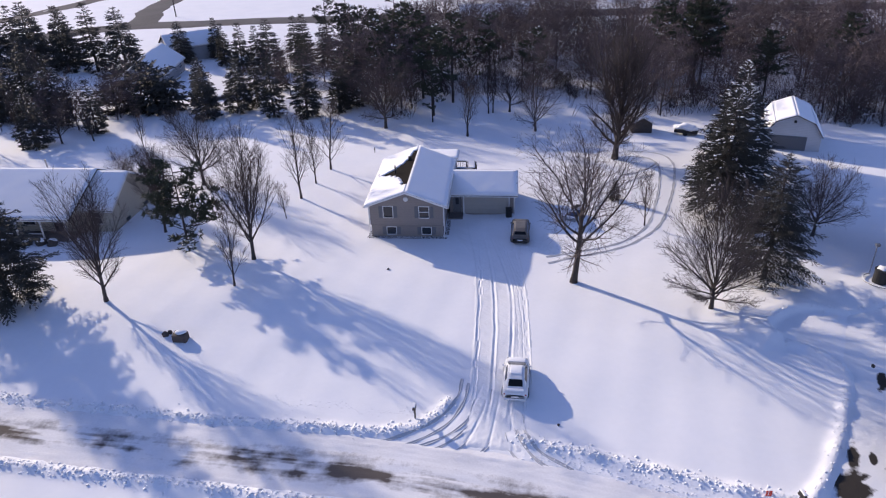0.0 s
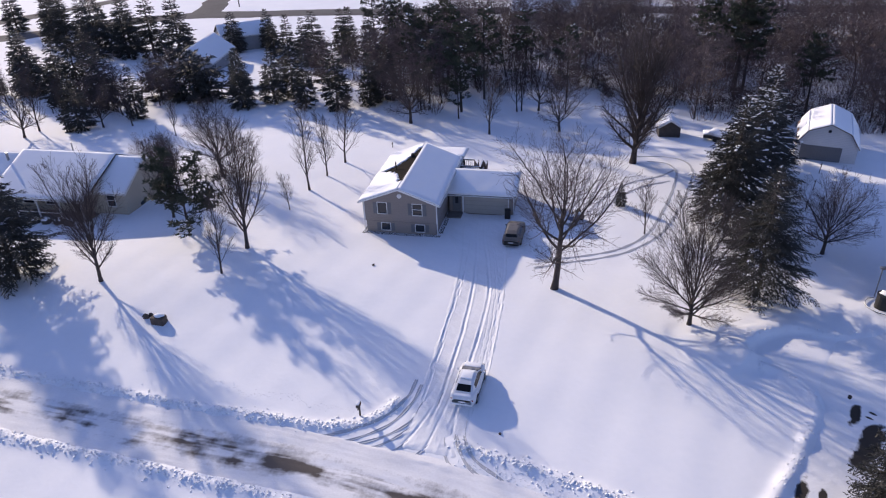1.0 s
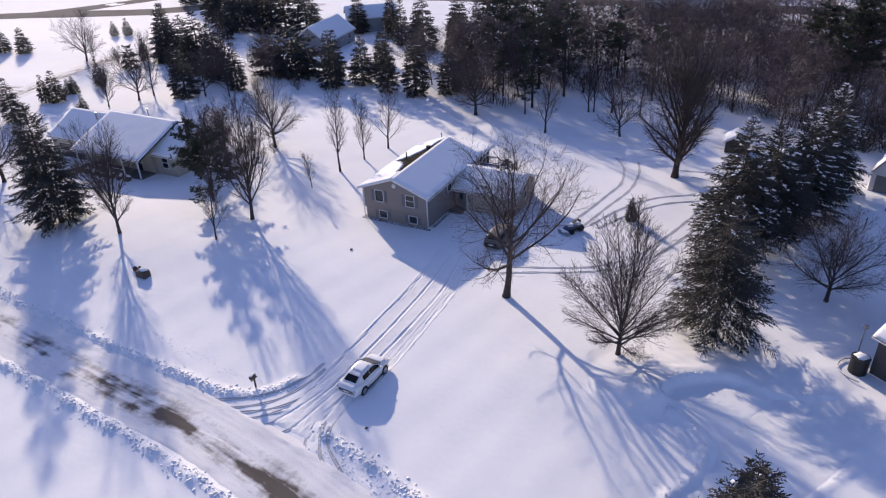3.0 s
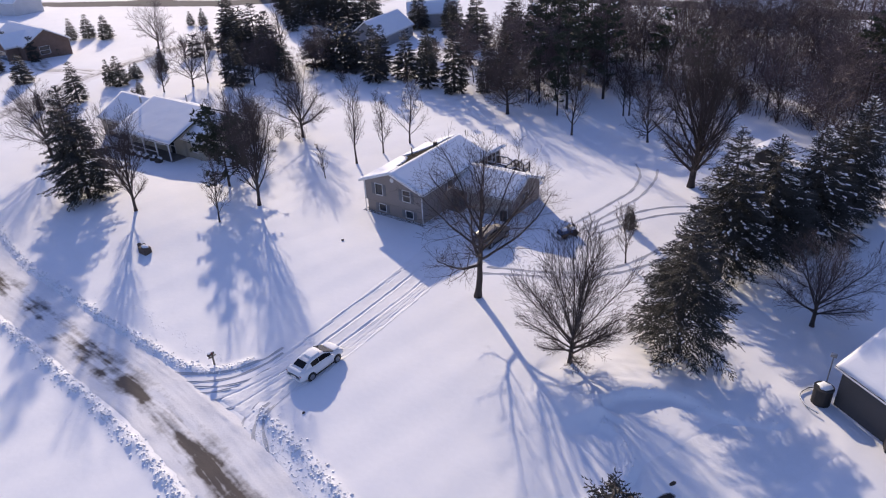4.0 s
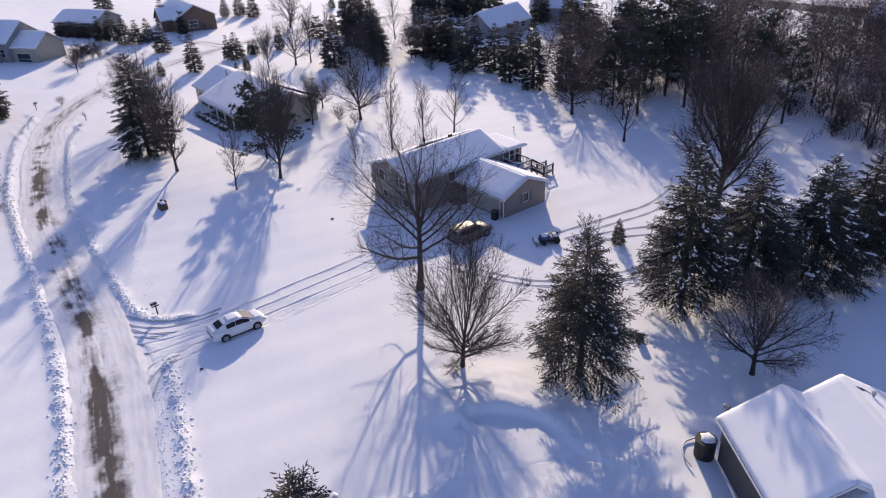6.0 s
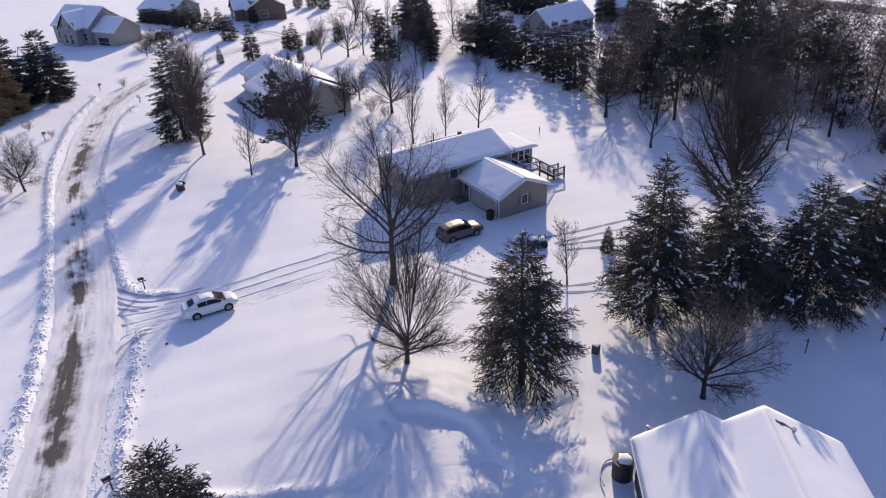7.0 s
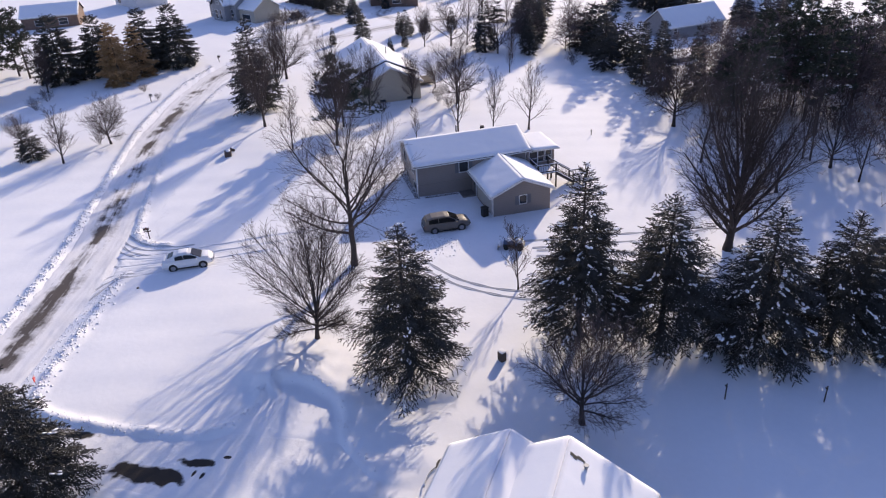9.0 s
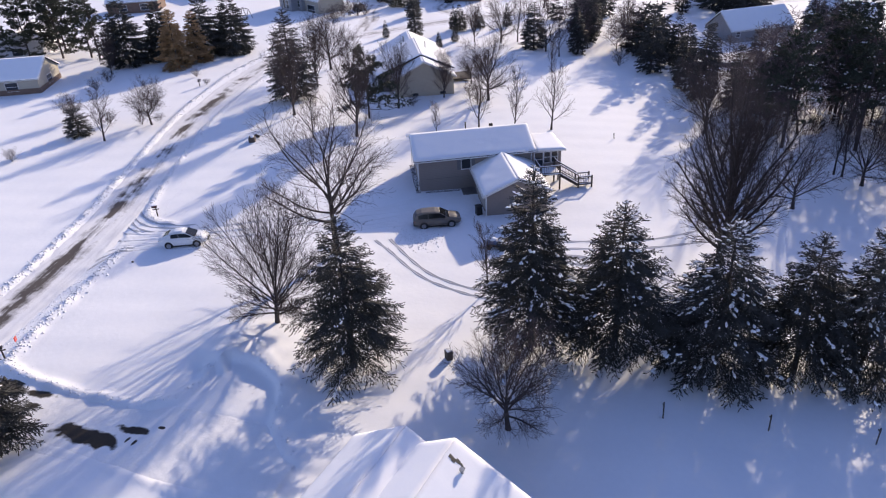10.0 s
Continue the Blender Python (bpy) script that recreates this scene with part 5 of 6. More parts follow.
        for y in base:
            arch = bmesh.new()
            bmesh.ops.create_cone(arch, cap_ends=True, segments=20, radius1=wr * 1.16, radius2=wr * 1.16, depth=0.06, matrix=pose(s * 0.905, y, wr + 0.02, 0, 90, 0))
            part("wheel_arch", arch, DARK, c)
            w = new("wheel")
            w.parent, w.location = c, (s * 0.85, y, wr)
            bm = bmesh.new()
            bmesh.ops.create_cone(bm, cap_ends=True, segments=20, radius1=wr, radius2=wr, depth=0.22, matrix=pose(0, 0, 0, 0, 90, 0))
            bmesh.ops.bevel(bm, geom=[e for e in bm.edges if abs(e.verts[0].co.x - e.verts[1].co.x) < 0.01], offset=0.04, segments=1, affect="EDGES")
            part("tyre", bm, RUBBER, w)
            bm = bmesh.new()
            bmesh.ops.create_cone(bm, cap_ends=True, segments=10, radius1=wr * 0.68, radius2=wr * 0.6, depth=0.03, matrix=pose(s * 0.12, 0, 0, 0, 90, 0))
            part("rim", bm, METAL, w)
    part("number_plate", boxm(-0.26, body[0][0] - 0.03, 0.62, 0.26, body[0][0] + 0.02, 0.74), TRIM, c)
    part("bumper", boxm(-0.76, body[0][0] - 0.03, 0.36, 0.76, body[0][0] + 0.2, 0.54, bevel=0.06), paint if not suv else DARK, c)
    part("grille", boxm(-0.42, body[-1][0] - 0.06, 0.42, 0.42, body[-1][0] + 0.02, 0.56, bevel=0.02), DARK, c)
    for x0, y0, x1, y1, z, tilt in snow:
        bm = boxm(x0, y0, 0, x1, y1, 0.07, bevel=0.03)
        bmesh.ops.transform(bm, matrix=pose(0, 0, z, tilt, 0, 0), verts=bm.verts)
        part("snow", bm, SNOW, c, "snow left on the car", smooth=True)
    return c


car(pose(1.08, 40.7, gz(1, 41) - 0.05, 0, 0, -3), WHITECAR, "white four-door sedan on the driveway, dusted with snow", snow=((-0.42, -0.75, 0.42, 0.1, 1.515, 0.5), (-0.62, 1.3, 0.62, 1.9, 1.1, -6.0), (-0.6, -2.17, 0.6, -1.93, 1.08, 0.0)))
car(pose(1.75, 65.3, gz(2, 65) - 0.05, 0, 0, -2), OLIVECAR, "olive-brown sport utility vehicle parked by the garage", True)
car(pose(-119, 61.5, gz(-119, 61), 0, 0, 70), DARKCAR, "black car parked on a far driveway", True, snow=((-0.55, -1.9, 0.55, 0.1, 1.77, 0.0),))


def blob(rx, ry, rz, seed, rough=0.25, sub=2):
    bm = bmesh.new()
    bmesh.ops.create_icosphere(bm, subdivisions=sub, radius=1)
    for v in bm.verts:
        k = 1 + rough * noise.noise(v.co * 1.6 + Vector((seed * 3.7, seed, 0)))
        v.co = Vector((v.co.x * rx, v.co.y * ry, max(v.co.z, -0.6) * rz)) * k
    return bm


trailer = thing("utility_trailer", pose(26.3, 100.2, gz(26.3, 100.2), 0, 0, 70), "utility trailer with a load deep under snow", "trailer")
part("bed", boxm(-0.9, -1.6, 0.35, 0.9, 1.6, 0.75, bevel=0.04), DARK, trailer)
for x in (-0.95, 0.95):
    part("wheel", rod((x - 0.1, 0, 0.3), (x + 0.1, 0, 0.3), 0.3, 14), RUBBER, trailer)
part("drawbar", rod((0, -1.6, 0.45), (0, -2.7, 0.3), 0.05, 6), METAL, trailer)
bm = blob(0.85, 1.55, 0.55, 8, 0.5, 3)
bmesh.ops.translate(bm, verts=bm.verts, vec=(0, 0, 0.95))
part("snow", bm, SNOW, trailer, smooth=True)

atv = thing("riding_mower", pose(7.75, 70.2, gz(8, 70), 0, 0, -28), "blue riding mower with a front blade, half buried in snow", "mower")
part("chassis", boxm(-0.42, -0.95, 0.22, 0.42, 1.0, 0.42, bevel=0.05), DARK, atv)
part("bonnet", boxm(-0.36, -0.95, 0.4, 0.36, 0.05, 0.82, bevel=0.12), BLUECOVER, atv, "blue bonnet")
part("rear_body", boxm(-0.48, 0.15, 0.4, 0.48, 0.95, 0.62, bevel=0.1), BLUECOVER, atv)
part("seat", boxm(-0.24, 0.35, 0.62, 0.24, 0.78, 0.74, bevel=0.05), DARK, atv)
part("seat_back", boxm(-0.24, 0.74, 0.66, 0.24, 0.84, 1.1, bevel=0.04), DARK, atv)
part("steering_column", rod((0, 0.08, 0.75), (0, 0.22, 1.05), 0.03, 6), DARK, atv)
bm = bmesh.new()
bmesh.ops.create_cone(bm, cap_ends=True, segments=14, radius1=0.19, radius2=0.19, depth=0.04, matrix=pose(0, 0.24, 1.07, 25, 0, 0))
part("steering_wheel", bm, DARK, atv)
for x, y, r in ((-0.5, -0.65, 0.24), (0.5, -0.65, 0.24), (-0.52, 0.62, 0.33), (0.52, 0.62, 0.33)):
    part("wheel", rod((x - 0.12, y, r), (x + 0.12, y, r), r, 14), RUBBER, atv)
part("blade", boxm(-0.75, -1.45, 0.02, 0.75, -1.37, 0.45, bevel=0.02), METAL, atv)
for n, (x, y, z, a, d, h) in enumerate(((0, -0.45, 0.83, 0.33, 0.45, 0.16), (0, 0.6, 0.74, 0.42, 0.34, 0.16), (0, -1.3, 0.4, 0.6, 0.2, 0.16))):
    bm = blob(a, d, h, n + 3, 0.4)
    bmesh.ops.translate(bm, verts=bm.verts, vec=(x, y, z))
    part("snow", bm, SNOW, atv, smooth=True)


# ---- yard things ----
def mailbox(x, y, turn, mat, label, h=1.05):
    m = thing("mailbox", pose(x, y, gz(x, y), 0, 0, turn), label, "mailbox", "mailboxes along the street")
    part("post", boxm(-0.05, -0.05, -0.3, 0.05, 0.05, h, bevel=0.008), WOOD, m)
    part("arm", boxm(-0.04, -0.35, h - 0.25, 0.04, 0.3, h - 0.17), WOOD, m)
    ring = [(0.11 * math.cos(a), 0.11 * math.sin(a) + 0.1) for a in [math.pi * k / 6 for k in range(7)]]
    ring = [(0.11, -0.03), *ring, (-0.11, -0.03)]
    part("box", loft([[(p, y0, h + q) for p, q in ring] for y0 in (-0.38, 0.14)]), mat, m)
    part("flag", boxm(0.115, -0.1, h + 0.05, 0.13, -0.06, h + 0.32), LAMPRED, m, "small red flag")
    part("snow", boxm(-0.1, -0.36, h + 0.205, 0.1, 0.12, h + 0.28, bevel=0.03), SNOW, m, smooth=True)
    return m


mailbox(-5.9, 36.6, 0, WOOD, "wooden mailbox at the end of the driveway")
mailbox(17.4, 30.3, 10, DARK, "black mailbox by the plowed bank")
mailbox(-57.3, 32.6, 180, DARK, "black mailbox buried in plowed snow")
mailbox(-79.9, 43.2, 160, WOOD, "wooden mailbox across the street")
mailbox(-67.7, 47.6, -20, TRIM, "white mailbox at a side drive")
mailbox(-80.5, 101.5, 80, DARK, "dark mailbox along the back street")
hyd = thing("marker_post", pose(15.7, 30.6, gz(15.7, 30.6)), "orange marker stake by the street", "marker")
part("stake", rod((0, 0, -0.3), (0, 0, 0.9), 0.03, 6), TRIM, hyd)
part("flag", boxm(-0.14, -0.02, 0.45, 0.2, 0.02, 0.85, bevel=0.01), ORANGE, hyd, "orange flag")

rock = thing("boulder", pose(-26.0, 44.5, gz(-26, 44.5)), "brown landscaping boulder poking from the snowy lawn", "boulder")
bm = boxm(-0.58, -0.42, -0.3, 0.58, 0.42, 0.62, bevel=0.12)
for v in bm.verts:
    v.co *= 1 + 0.16 * noise.noise(v.co * 1.9 + Vector((4.1, 0, 0)))
part("body", bm, STONE, rock)
bm = blob(0.46, 0.3, 0.12, 5, 0.3)
bmesh.ops.translate(bm, verts=bm.verts, vec=(0.02, 0.06, 0.66))
part("snow", bm, SNOW, rock, smooth=True)
for x, y, r in ((-27.5, 44.9, 0.28), (-27.2, 45.2, 0.2)):
    part("stone", blob(r, r * 0.8, r * 1.2, x, 0.4), STONE, thing("stone", pose(x, y, gz(x, y) + 0.1), "small brown stone in the snow", "stone"))
# small lumps; the second is added in place of a dark track mark
for x, y, r in ((-10.9, 57.0, 0.12), (3.9, 36.4, 0.09)):
    part("stone", blob(r, r * 1.4, r, x, 0.5), STONE, thing("stone", pose(x, y, gz(x, y) + 0.03), "small dark lump on the snow", "stone"))


def bin_thing(x, y, r, h, label, square=True, snow=True):
    b = thing("bin", pose(x, y, gz(x, y), 0, 0, 12), label, "bin")
    if square:
        part("body", boxm(-r, -r, -0.1, r, r, h, bevel=0.05), DARK, b)
        part("lid", boxm(-r * 1.08, -r * 1.08, h, r * 1.08, r * 1.12, h + 0.07, bevel=0.03), DARK, b)
    else:
        part("body", rod((0, 0, -0.1), (0, 0, h), r, 18), DARK, b)
        part("lid", rod((0, 0, h + 0.003), (0, 0, h + 0.09), r * 1.06, 18), DARK, b)
    if snow:
        bm = blob(r * 0.8, r * 0.74, 0.2, x, 0.4)
        bmesh.ops.translate(bm, verts=bm.verts, vec=(r * 0.12, r * 0.1, h + 0.12))
        part("snow", bm, SNOW, b, "cap of snow", smooth=True)
    return b


bin_thing(0.55, 69.75, 0.3, 0.95, "black wheeled rubbish bin beside the garage door", snow=False)
bin_thing(33.5, 56.4, 0.62, 1.25, "black round tank with a cap of snow by the house", False)
bin_thing(38.0, 53.9, 0.45, 1.1, "black bin with a cap of snow by the house")
ub = thing("utility_box", pose(23.6, 63.3, gz(23.6, 63.3), 0, 0, 20), "small brown utility box standing in the snow", "utility box")
part("body", boxm(-0.25, -0.22, -0.2, 0.25, 0.22, 0.75, bevel=0.03), WOOD, ub)
part("snow", boxm(-0.25, -0.22, 0.75, 0.25, 0.22, 0.84, bevel=0.04), SNOW, ub, smooth=True)
for x, y, h in ((32.1, 75.9, 1.4), (34.3, 81.8, 1.4), (36.4, 87.5, 1.4), (-18.0, 90.8, 0.8)):
    f = thing("fence_post", pose(x, y, gz(x, y), 4, 3, 0), "thin dark post leaning in the snow", "post", "posts across the back yards")
    part("post", rod((0, 0, -0.3), (0, 0, h), 0.045, 6), WOOD, f)
    part("insulator", boxm(-0.16, -0.03, h - 0.3, 0.05, 0.03, h - 0.22), WOOD, f)
pool = thing("raised_pool", pose(-52.5, 124.0, gz(-52.5, 124.0)), "round above-ground pool with a snowy cover", "pool")
bm = bmesh.new()
bmesh.ops.create_cone(bm, cap_ends=True, segments=36, radius1=3.6, radius2=3.6, depth=0.9, matrix=pose(0, 0, 0.35))
part("side", bm, SHUTTER, pool, "dark pool wall")
bm = bmesh.new()
bmesh.ops.create_cone(bm, cap_ends=True, segments=36, radius1=3.45, radius2=3.3, depth=0.14, matrix=pose(0, 0, 0.87))
part("snow", bm, SNOW, pool)
rdeck = thing("deck", pose(-53.0, 74.4, gz(-50, 75)), "low dark wooden deck behind the ranch house", "deck")
part("platform", boxm(0, 0, 0.3, 4.2, 3.2, 0.5, bevel=0.02), WOOD, rdeck)
for k in range(5):
    part("post", boxm(k * 1.02, 3.1, -0.2, k * 1.02 + 0.1, 3.2, 1.4), WOOD, rdeck)
part("rail", boxm(0, 3.1, 1.3, 4.2, 3.2, 1.4), WOOD, rdeck)
for k, x in enumerate((-56, -54.4, -53, -51.5, -50, -48.5, -47.2)):
    s = thing("shrub", pose(x, 61.2, gz(x, 61.2) + 0.15), "low shrub capped with snow by the porch", "shrub", "shrubs along the porch")
    part("branches", blob(0.55, 0.5, 0.5, k, 0.5), WOOD, s)
    bm = blob(0.45, 0.4, 0.25, k + 3, 0.5)
    bmesh.ops.translate(bm, verts=bm.verts, vec=(0, 0.05, 0.33))
    part("snow", bm, SNOW, s, smooth=True)
pole = thing("utility_pole", pose(-98.9, 210.5, gz(-98.9, 210.5)), "tall wooden utility pole by the far road", "utility pole")
part("pole", rod((0, 0, -0.5), (0, 0, 10.5), 0.16, 8), WOOD, pole)
part("crossarm", boxm(-1.2, -0.06, 9.5, 1.2, 0.06, 9.65), WOOD, pole)
swing = thing("swing_set", pose(-118, 34, gz(-118, 34), 0, 0, 30), "wooden swing set in a far yard", "swing set")
for x in (-1.8, 1.8):
    for y in (-0.9, 0.9):
        part("leg", rod((x, y, -0.2), (x, 0, 2.3), 0.06, 6), WOOD, swing)
part("beam", rod((-1.9, 0, 2.3), (1.9, 0, 2.3), 0.07, 6), WOOD, swing)
for x in (-0.8, 0.6):
    part("seat", boxm(x - 0.25, -0.1, 0.5, x + 0.25, 0.1, 0.55), DARK, swing)
    for s in (-0.22, 0.22):
        part("chain", rod((x + s, 0, 0.55), (x + s, 0, 2.3), 0.015, 4), METAL, swing)

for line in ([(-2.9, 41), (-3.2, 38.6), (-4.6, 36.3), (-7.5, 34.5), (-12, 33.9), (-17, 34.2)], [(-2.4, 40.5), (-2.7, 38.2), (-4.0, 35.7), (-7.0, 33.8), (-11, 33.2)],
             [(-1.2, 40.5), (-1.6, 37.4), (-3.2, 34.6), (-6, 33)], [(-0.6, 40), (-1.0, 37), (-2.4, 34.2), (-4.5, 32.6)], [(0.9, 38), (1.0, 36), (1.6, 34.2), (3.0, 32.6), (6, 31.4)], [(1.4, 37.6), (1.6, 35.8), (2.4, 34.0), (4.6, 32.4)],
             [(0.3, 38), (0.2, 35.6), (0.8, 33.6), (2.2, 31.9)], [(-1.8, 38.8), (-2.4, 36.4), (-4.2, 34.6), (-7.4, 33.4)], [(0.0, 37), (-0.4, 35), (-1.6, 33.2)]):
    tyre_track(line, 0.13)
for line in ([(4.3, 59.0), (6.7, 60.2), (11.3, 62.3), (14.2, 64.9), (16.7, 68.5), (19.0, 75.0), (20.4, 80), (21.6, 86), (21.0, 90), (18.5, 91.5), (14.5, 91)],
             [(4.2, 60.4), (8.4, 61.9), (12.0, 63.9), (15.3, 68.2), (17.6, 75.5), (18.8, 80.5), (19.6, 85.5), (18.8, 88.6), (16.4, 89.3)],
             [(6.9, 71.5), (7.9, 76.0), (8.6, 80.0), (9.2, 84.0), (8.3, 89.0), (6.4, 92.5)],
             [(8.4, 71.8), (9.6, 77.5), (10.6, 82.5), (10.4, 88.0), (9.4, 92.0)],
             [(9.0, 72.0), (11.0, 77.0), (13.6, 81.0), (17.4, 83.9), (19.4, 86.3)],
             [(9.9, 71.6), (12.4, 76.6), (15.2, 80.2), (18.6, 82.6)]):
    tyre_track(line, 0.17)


# ---- trees ----
MAPLES = "bare maples of the yards"
bare_tree(OAK, 15.2, 11, on_ground(6.4, 55.3, 0.4), "large spreading bare tree beside the driveway", group=MAPLES)
m5 = bare_tree(MAPLE, 11.2, 3, on_ground(17.4, 50.7), "rounded bare maple with fine upright twigs", group=MAPLES)
v1 = bare_tree(VASE, 12.3, 21, on_ground(-35.0, 49.6), "vase-shaped bare tree on the snowy lawn", group=MAPLES)
v3 = bare_tree(VASE, 13.6, 8, on_ground(-24.4, 58.1, 1.0), "tall vase-shaped bare tree on the lawn", group=MAPLES)
n2 = bare_tree(NARROW, 8.2, 4, on_ground(-24.3, 52.5), "slim young bare tree with ascending twigs", group=MAPLES)
r1 = bare_tree(ROUND, 10.6, 6, on_ground(-37.5, 78.2), "round-headed bare tree with dense twigs", group=MAPLES)
r2 = bare_tree(ROUND, 8.8, 14, on_ground(31.3, 66.0), "low spreading bare fruit tree in the snow", group=MAPLES)
nc = bare_tree(NARROW, 11.2, 15, on_ground(-24.0, 74.3, 2.0), "tall slender bare tree in the back yard", group=MAPLES)
rf = bare_tree(FAROAK, 10.6, 26, on_ground(-66.3, 94.9, 1.4, 0.75), "round-headed bare tree of a far yard", group=MAPLES)
bare_tree(FOUNTAIN, 17.6, 7, on_ground(14.5, 88.5), "very large many-stemmed bare maple behind the house", group=MAPLES)
again(n2, -23.4, 79.0, 1.0, 1.05)
again(nc, -22.6, 83.8, 0.5, 0.86, wide=1.15)
again(n2, -24.2, 68.6, 2.0, 0.58)
again(n2, 14.9, 67.9, 2.6, 0.82, "thin young tree beside the tyre tracks")
again(v1, -36.4, 64.6, 1.0, 0.82)
again(v1, -40.6, 71.9, 2.0, 0.62)
again(r1, -46.6, 77.2, 2.0, 0.55)
again(v3, -50.5, 52.5, 2.5, 0.82)
again(r1, -61.8, 54.6, 0.7, 1.05, "broad round-headed bare tree beside the street lawn")
again(r1, -18.4, 103.3, 1.0, 1.05, wide=1.1)
again(nc, -5.5, 99.0, 1.0, 0.95, wide=1.2)
again(rf, 4.6, 101.6, 2.2, 0.82)
again(rf, 0.7, 112.0, 4.2, 0.85)
again(nc, -2.7, 111.0, 2.2, 0.85)
again(nc, -2.0, 111.5, 4.2, 0.9)
again(r2, -38.3, 28.9, 0.5, 0.85, "open-headed small bare tree by the street")
again(n2, -32.8, 23.8, 1.5, 0.9, wide=1.5)
again(r2, -43.5, 16.5, 3.0, 0.53)
again(v1, -76.3, 83.0, 0.4, 0.66)
again(nc, -70.6, 92.0, 1.4, 0.85)
again(nc, -62.1, 96.3, 3.4, 0.8)
again(r2, -101.3, 55.2, 1.0, 0.55)
again(v1, -71.5, 14.5, 2.0, 0.7)
again(nc, -94.2, 106.9, 2.0, 0.7)
again(v3, -67.8, 102.2, 3.0, 0.62)
again(nc, -81.9, 116.8, 3.0, 1.0)
again(nc, -52, 92, 2.0, 0.6)
b0 = bare_tree(BUSH, 2.2, 5, on_ground(-38.9, 27.4), "bare rounded shrub in the snow", "bush", "shrub", "bare shrubs")
for x, y, s in ((-27.9, 13.6, 0.8), (-40.5, 22.5, 1.0), (-60.5, 14.9, 1.0), (-65.5, 15.5, 1.0), (-37.4, 66.8, 0.9), (-53.8, 104.7, 1.2), (-79.8, 47, 0.7), (-64, 31, 0.7), (-58, 33.6, 0.5), (-111, 57.5, 1.5), (-112.5, 59, 1.7), (-111.5, 60.8, 1.6), (-113, 62.5, 1.5), (-143, 62.4, 1.4), (-140, 63.6, 1.4), (-137.5, 64.6, 1.5), (-134.5, 66.2, 1.4), (-131.5, 67.6, 1.5), (-39.5, 75.8, 1.1), (-36.2, 76.4, 0.8), (-56, 60.8, 0.6)):
    again(b0, x, y, x * 1.7, s, wide=1.2)

EVER = "conifers of the neighbourhood"
spA = spruce(11.9, 4.0, 1, on_ground(23.5, 56.5), "tall dark spruce with open lower boughs", snow=0.16, clear=0.08, group=EVER, full=0.72, open_low=0.36, grain=0.72)
spB = spruce(14.3, 4.05, 2, on_ground(22.9, 69.6), "tall dark spruce flecked with snow", snow=0.62, clear=0.10, group=EVER, full=0.8, open_low=0.46, grain=0.8, ragged=0.15)
spC = spruce(12.2, 4.4, 3, on_ground(25.2, 75.1), "broad spruce with snow on its boughs", snow=0.36, clear=0.13, group=EVER, full=0.8, open_low=0.48, ragged=0.17, grain=0.85)
spD = spruce(11.4, 4.7, 4, on_ground(27.9, 81.4), "spruce heavily laden with clumps of snow", BLUENEEDLE, snow=0.8, clear=0.06, group=EVER, full=0.82, open_low=0.56, ragged=0.17, grain=0.85)
spL = spruce(13.4, 4.0, 5, on_ground(-43.7, 49.2), "dark full spruce beside the street lawn", snow=0.12, detail=0.9, group=EVER)
again(spC, 29.3, 86.5, 2.0, 0.9, wide=0.92)
again(spD, 30.2, 90.6, 1.0, 1.08, wide=0.8)
spruce(10.5, 3.7, 6, on_ground(27.6, 32.8), "dark conifer at the driveway's edge", snow=0.1, detail=1.25, group=EVER, full=0.7, open_low=0.7)
far1 = spruce(10.0, 2.15, 7, on_ground(-74.5, 105.9), "dark spruce in a far row", snow=0.06, detail=0.62, full=0.66, ragged=0.14, group=EVER)
far2 = spruce(10.0, 1.95, 8, on_ground(-38.1, 109.6), "slim dark spruce in a far row", snow=0.05, detail=0.62, full=0.66, ragged=0.14, group=EVER)
far3 = spruce(10.0, 2.4, 9, on_ground(-49.0, 108.4), "broad blue spruce dusted with snow", BLUENEEDLE, snow=0.14, detail=0.62, full=0.66, ragged=0.14, group=EVER)
for i, (x, y, h) in enumerate(((-32.4, 109.4, 11), (-63.7, 100.3, 8.6), (-69.2, 93.3, 8.6), (-52.1, 114.3, 9), (-88.4, 145.7, 14.5), (-81.2, 144.6, 13.5), (-95.0, 145.6, 14), (-78.7, 107.2, 12), (-82.4, 107.2, 11),
        (-61.5, 150.5, 9), (-55.7, 145.2, 10), (-48.7, 142.6, 11), (-37.7, 147.1, 11), (-46.0, 152.6, 10), (-34.9, 157.6, 11), (-53.2, 147.7, 9), (-42.0, 144.3, 9), (-32.2, 142.0, 9), (-91.3, 111.6, 7), (-85.4, 110.8, 8), (-90, 86, 2.8), (-89.2, 80.8, 4.8),
                (-90.1, 92.7, 5), (-45.1, 112.6, 8.5), (-42.7, 115.6, 9), (-99.7, 137.2, 9), (-103.0, 146.7, 14.5), (-112.5, 149.2, 14), (-120.7, 154.8, 14), (-72.3, 153.2, 9), (-65.9, 157.6, 9), (-27.4, 112.0, 9), (-26.1, 116.8, 10), (-86, 66, 3.5), (-99, 118, 11), (-93.5, 113, 11.5), (-128, 164, 13), (-136, 176, 12), (-146, 172, 11), (-116, 160, 12), (-108, 156, 12), (-99, 153, 12), (-72, 104.5, 11.5), (-43, 149, 11), (-29, 150, 11.5), (-22, 146, 11), (-26, 140, 11))):
    again((far1, far2, far3)[i % 3], x, y, i * 1.3, h / 10, wide=(1.3 if y < 40 else 1.0) + 0.1 * (i % 3))
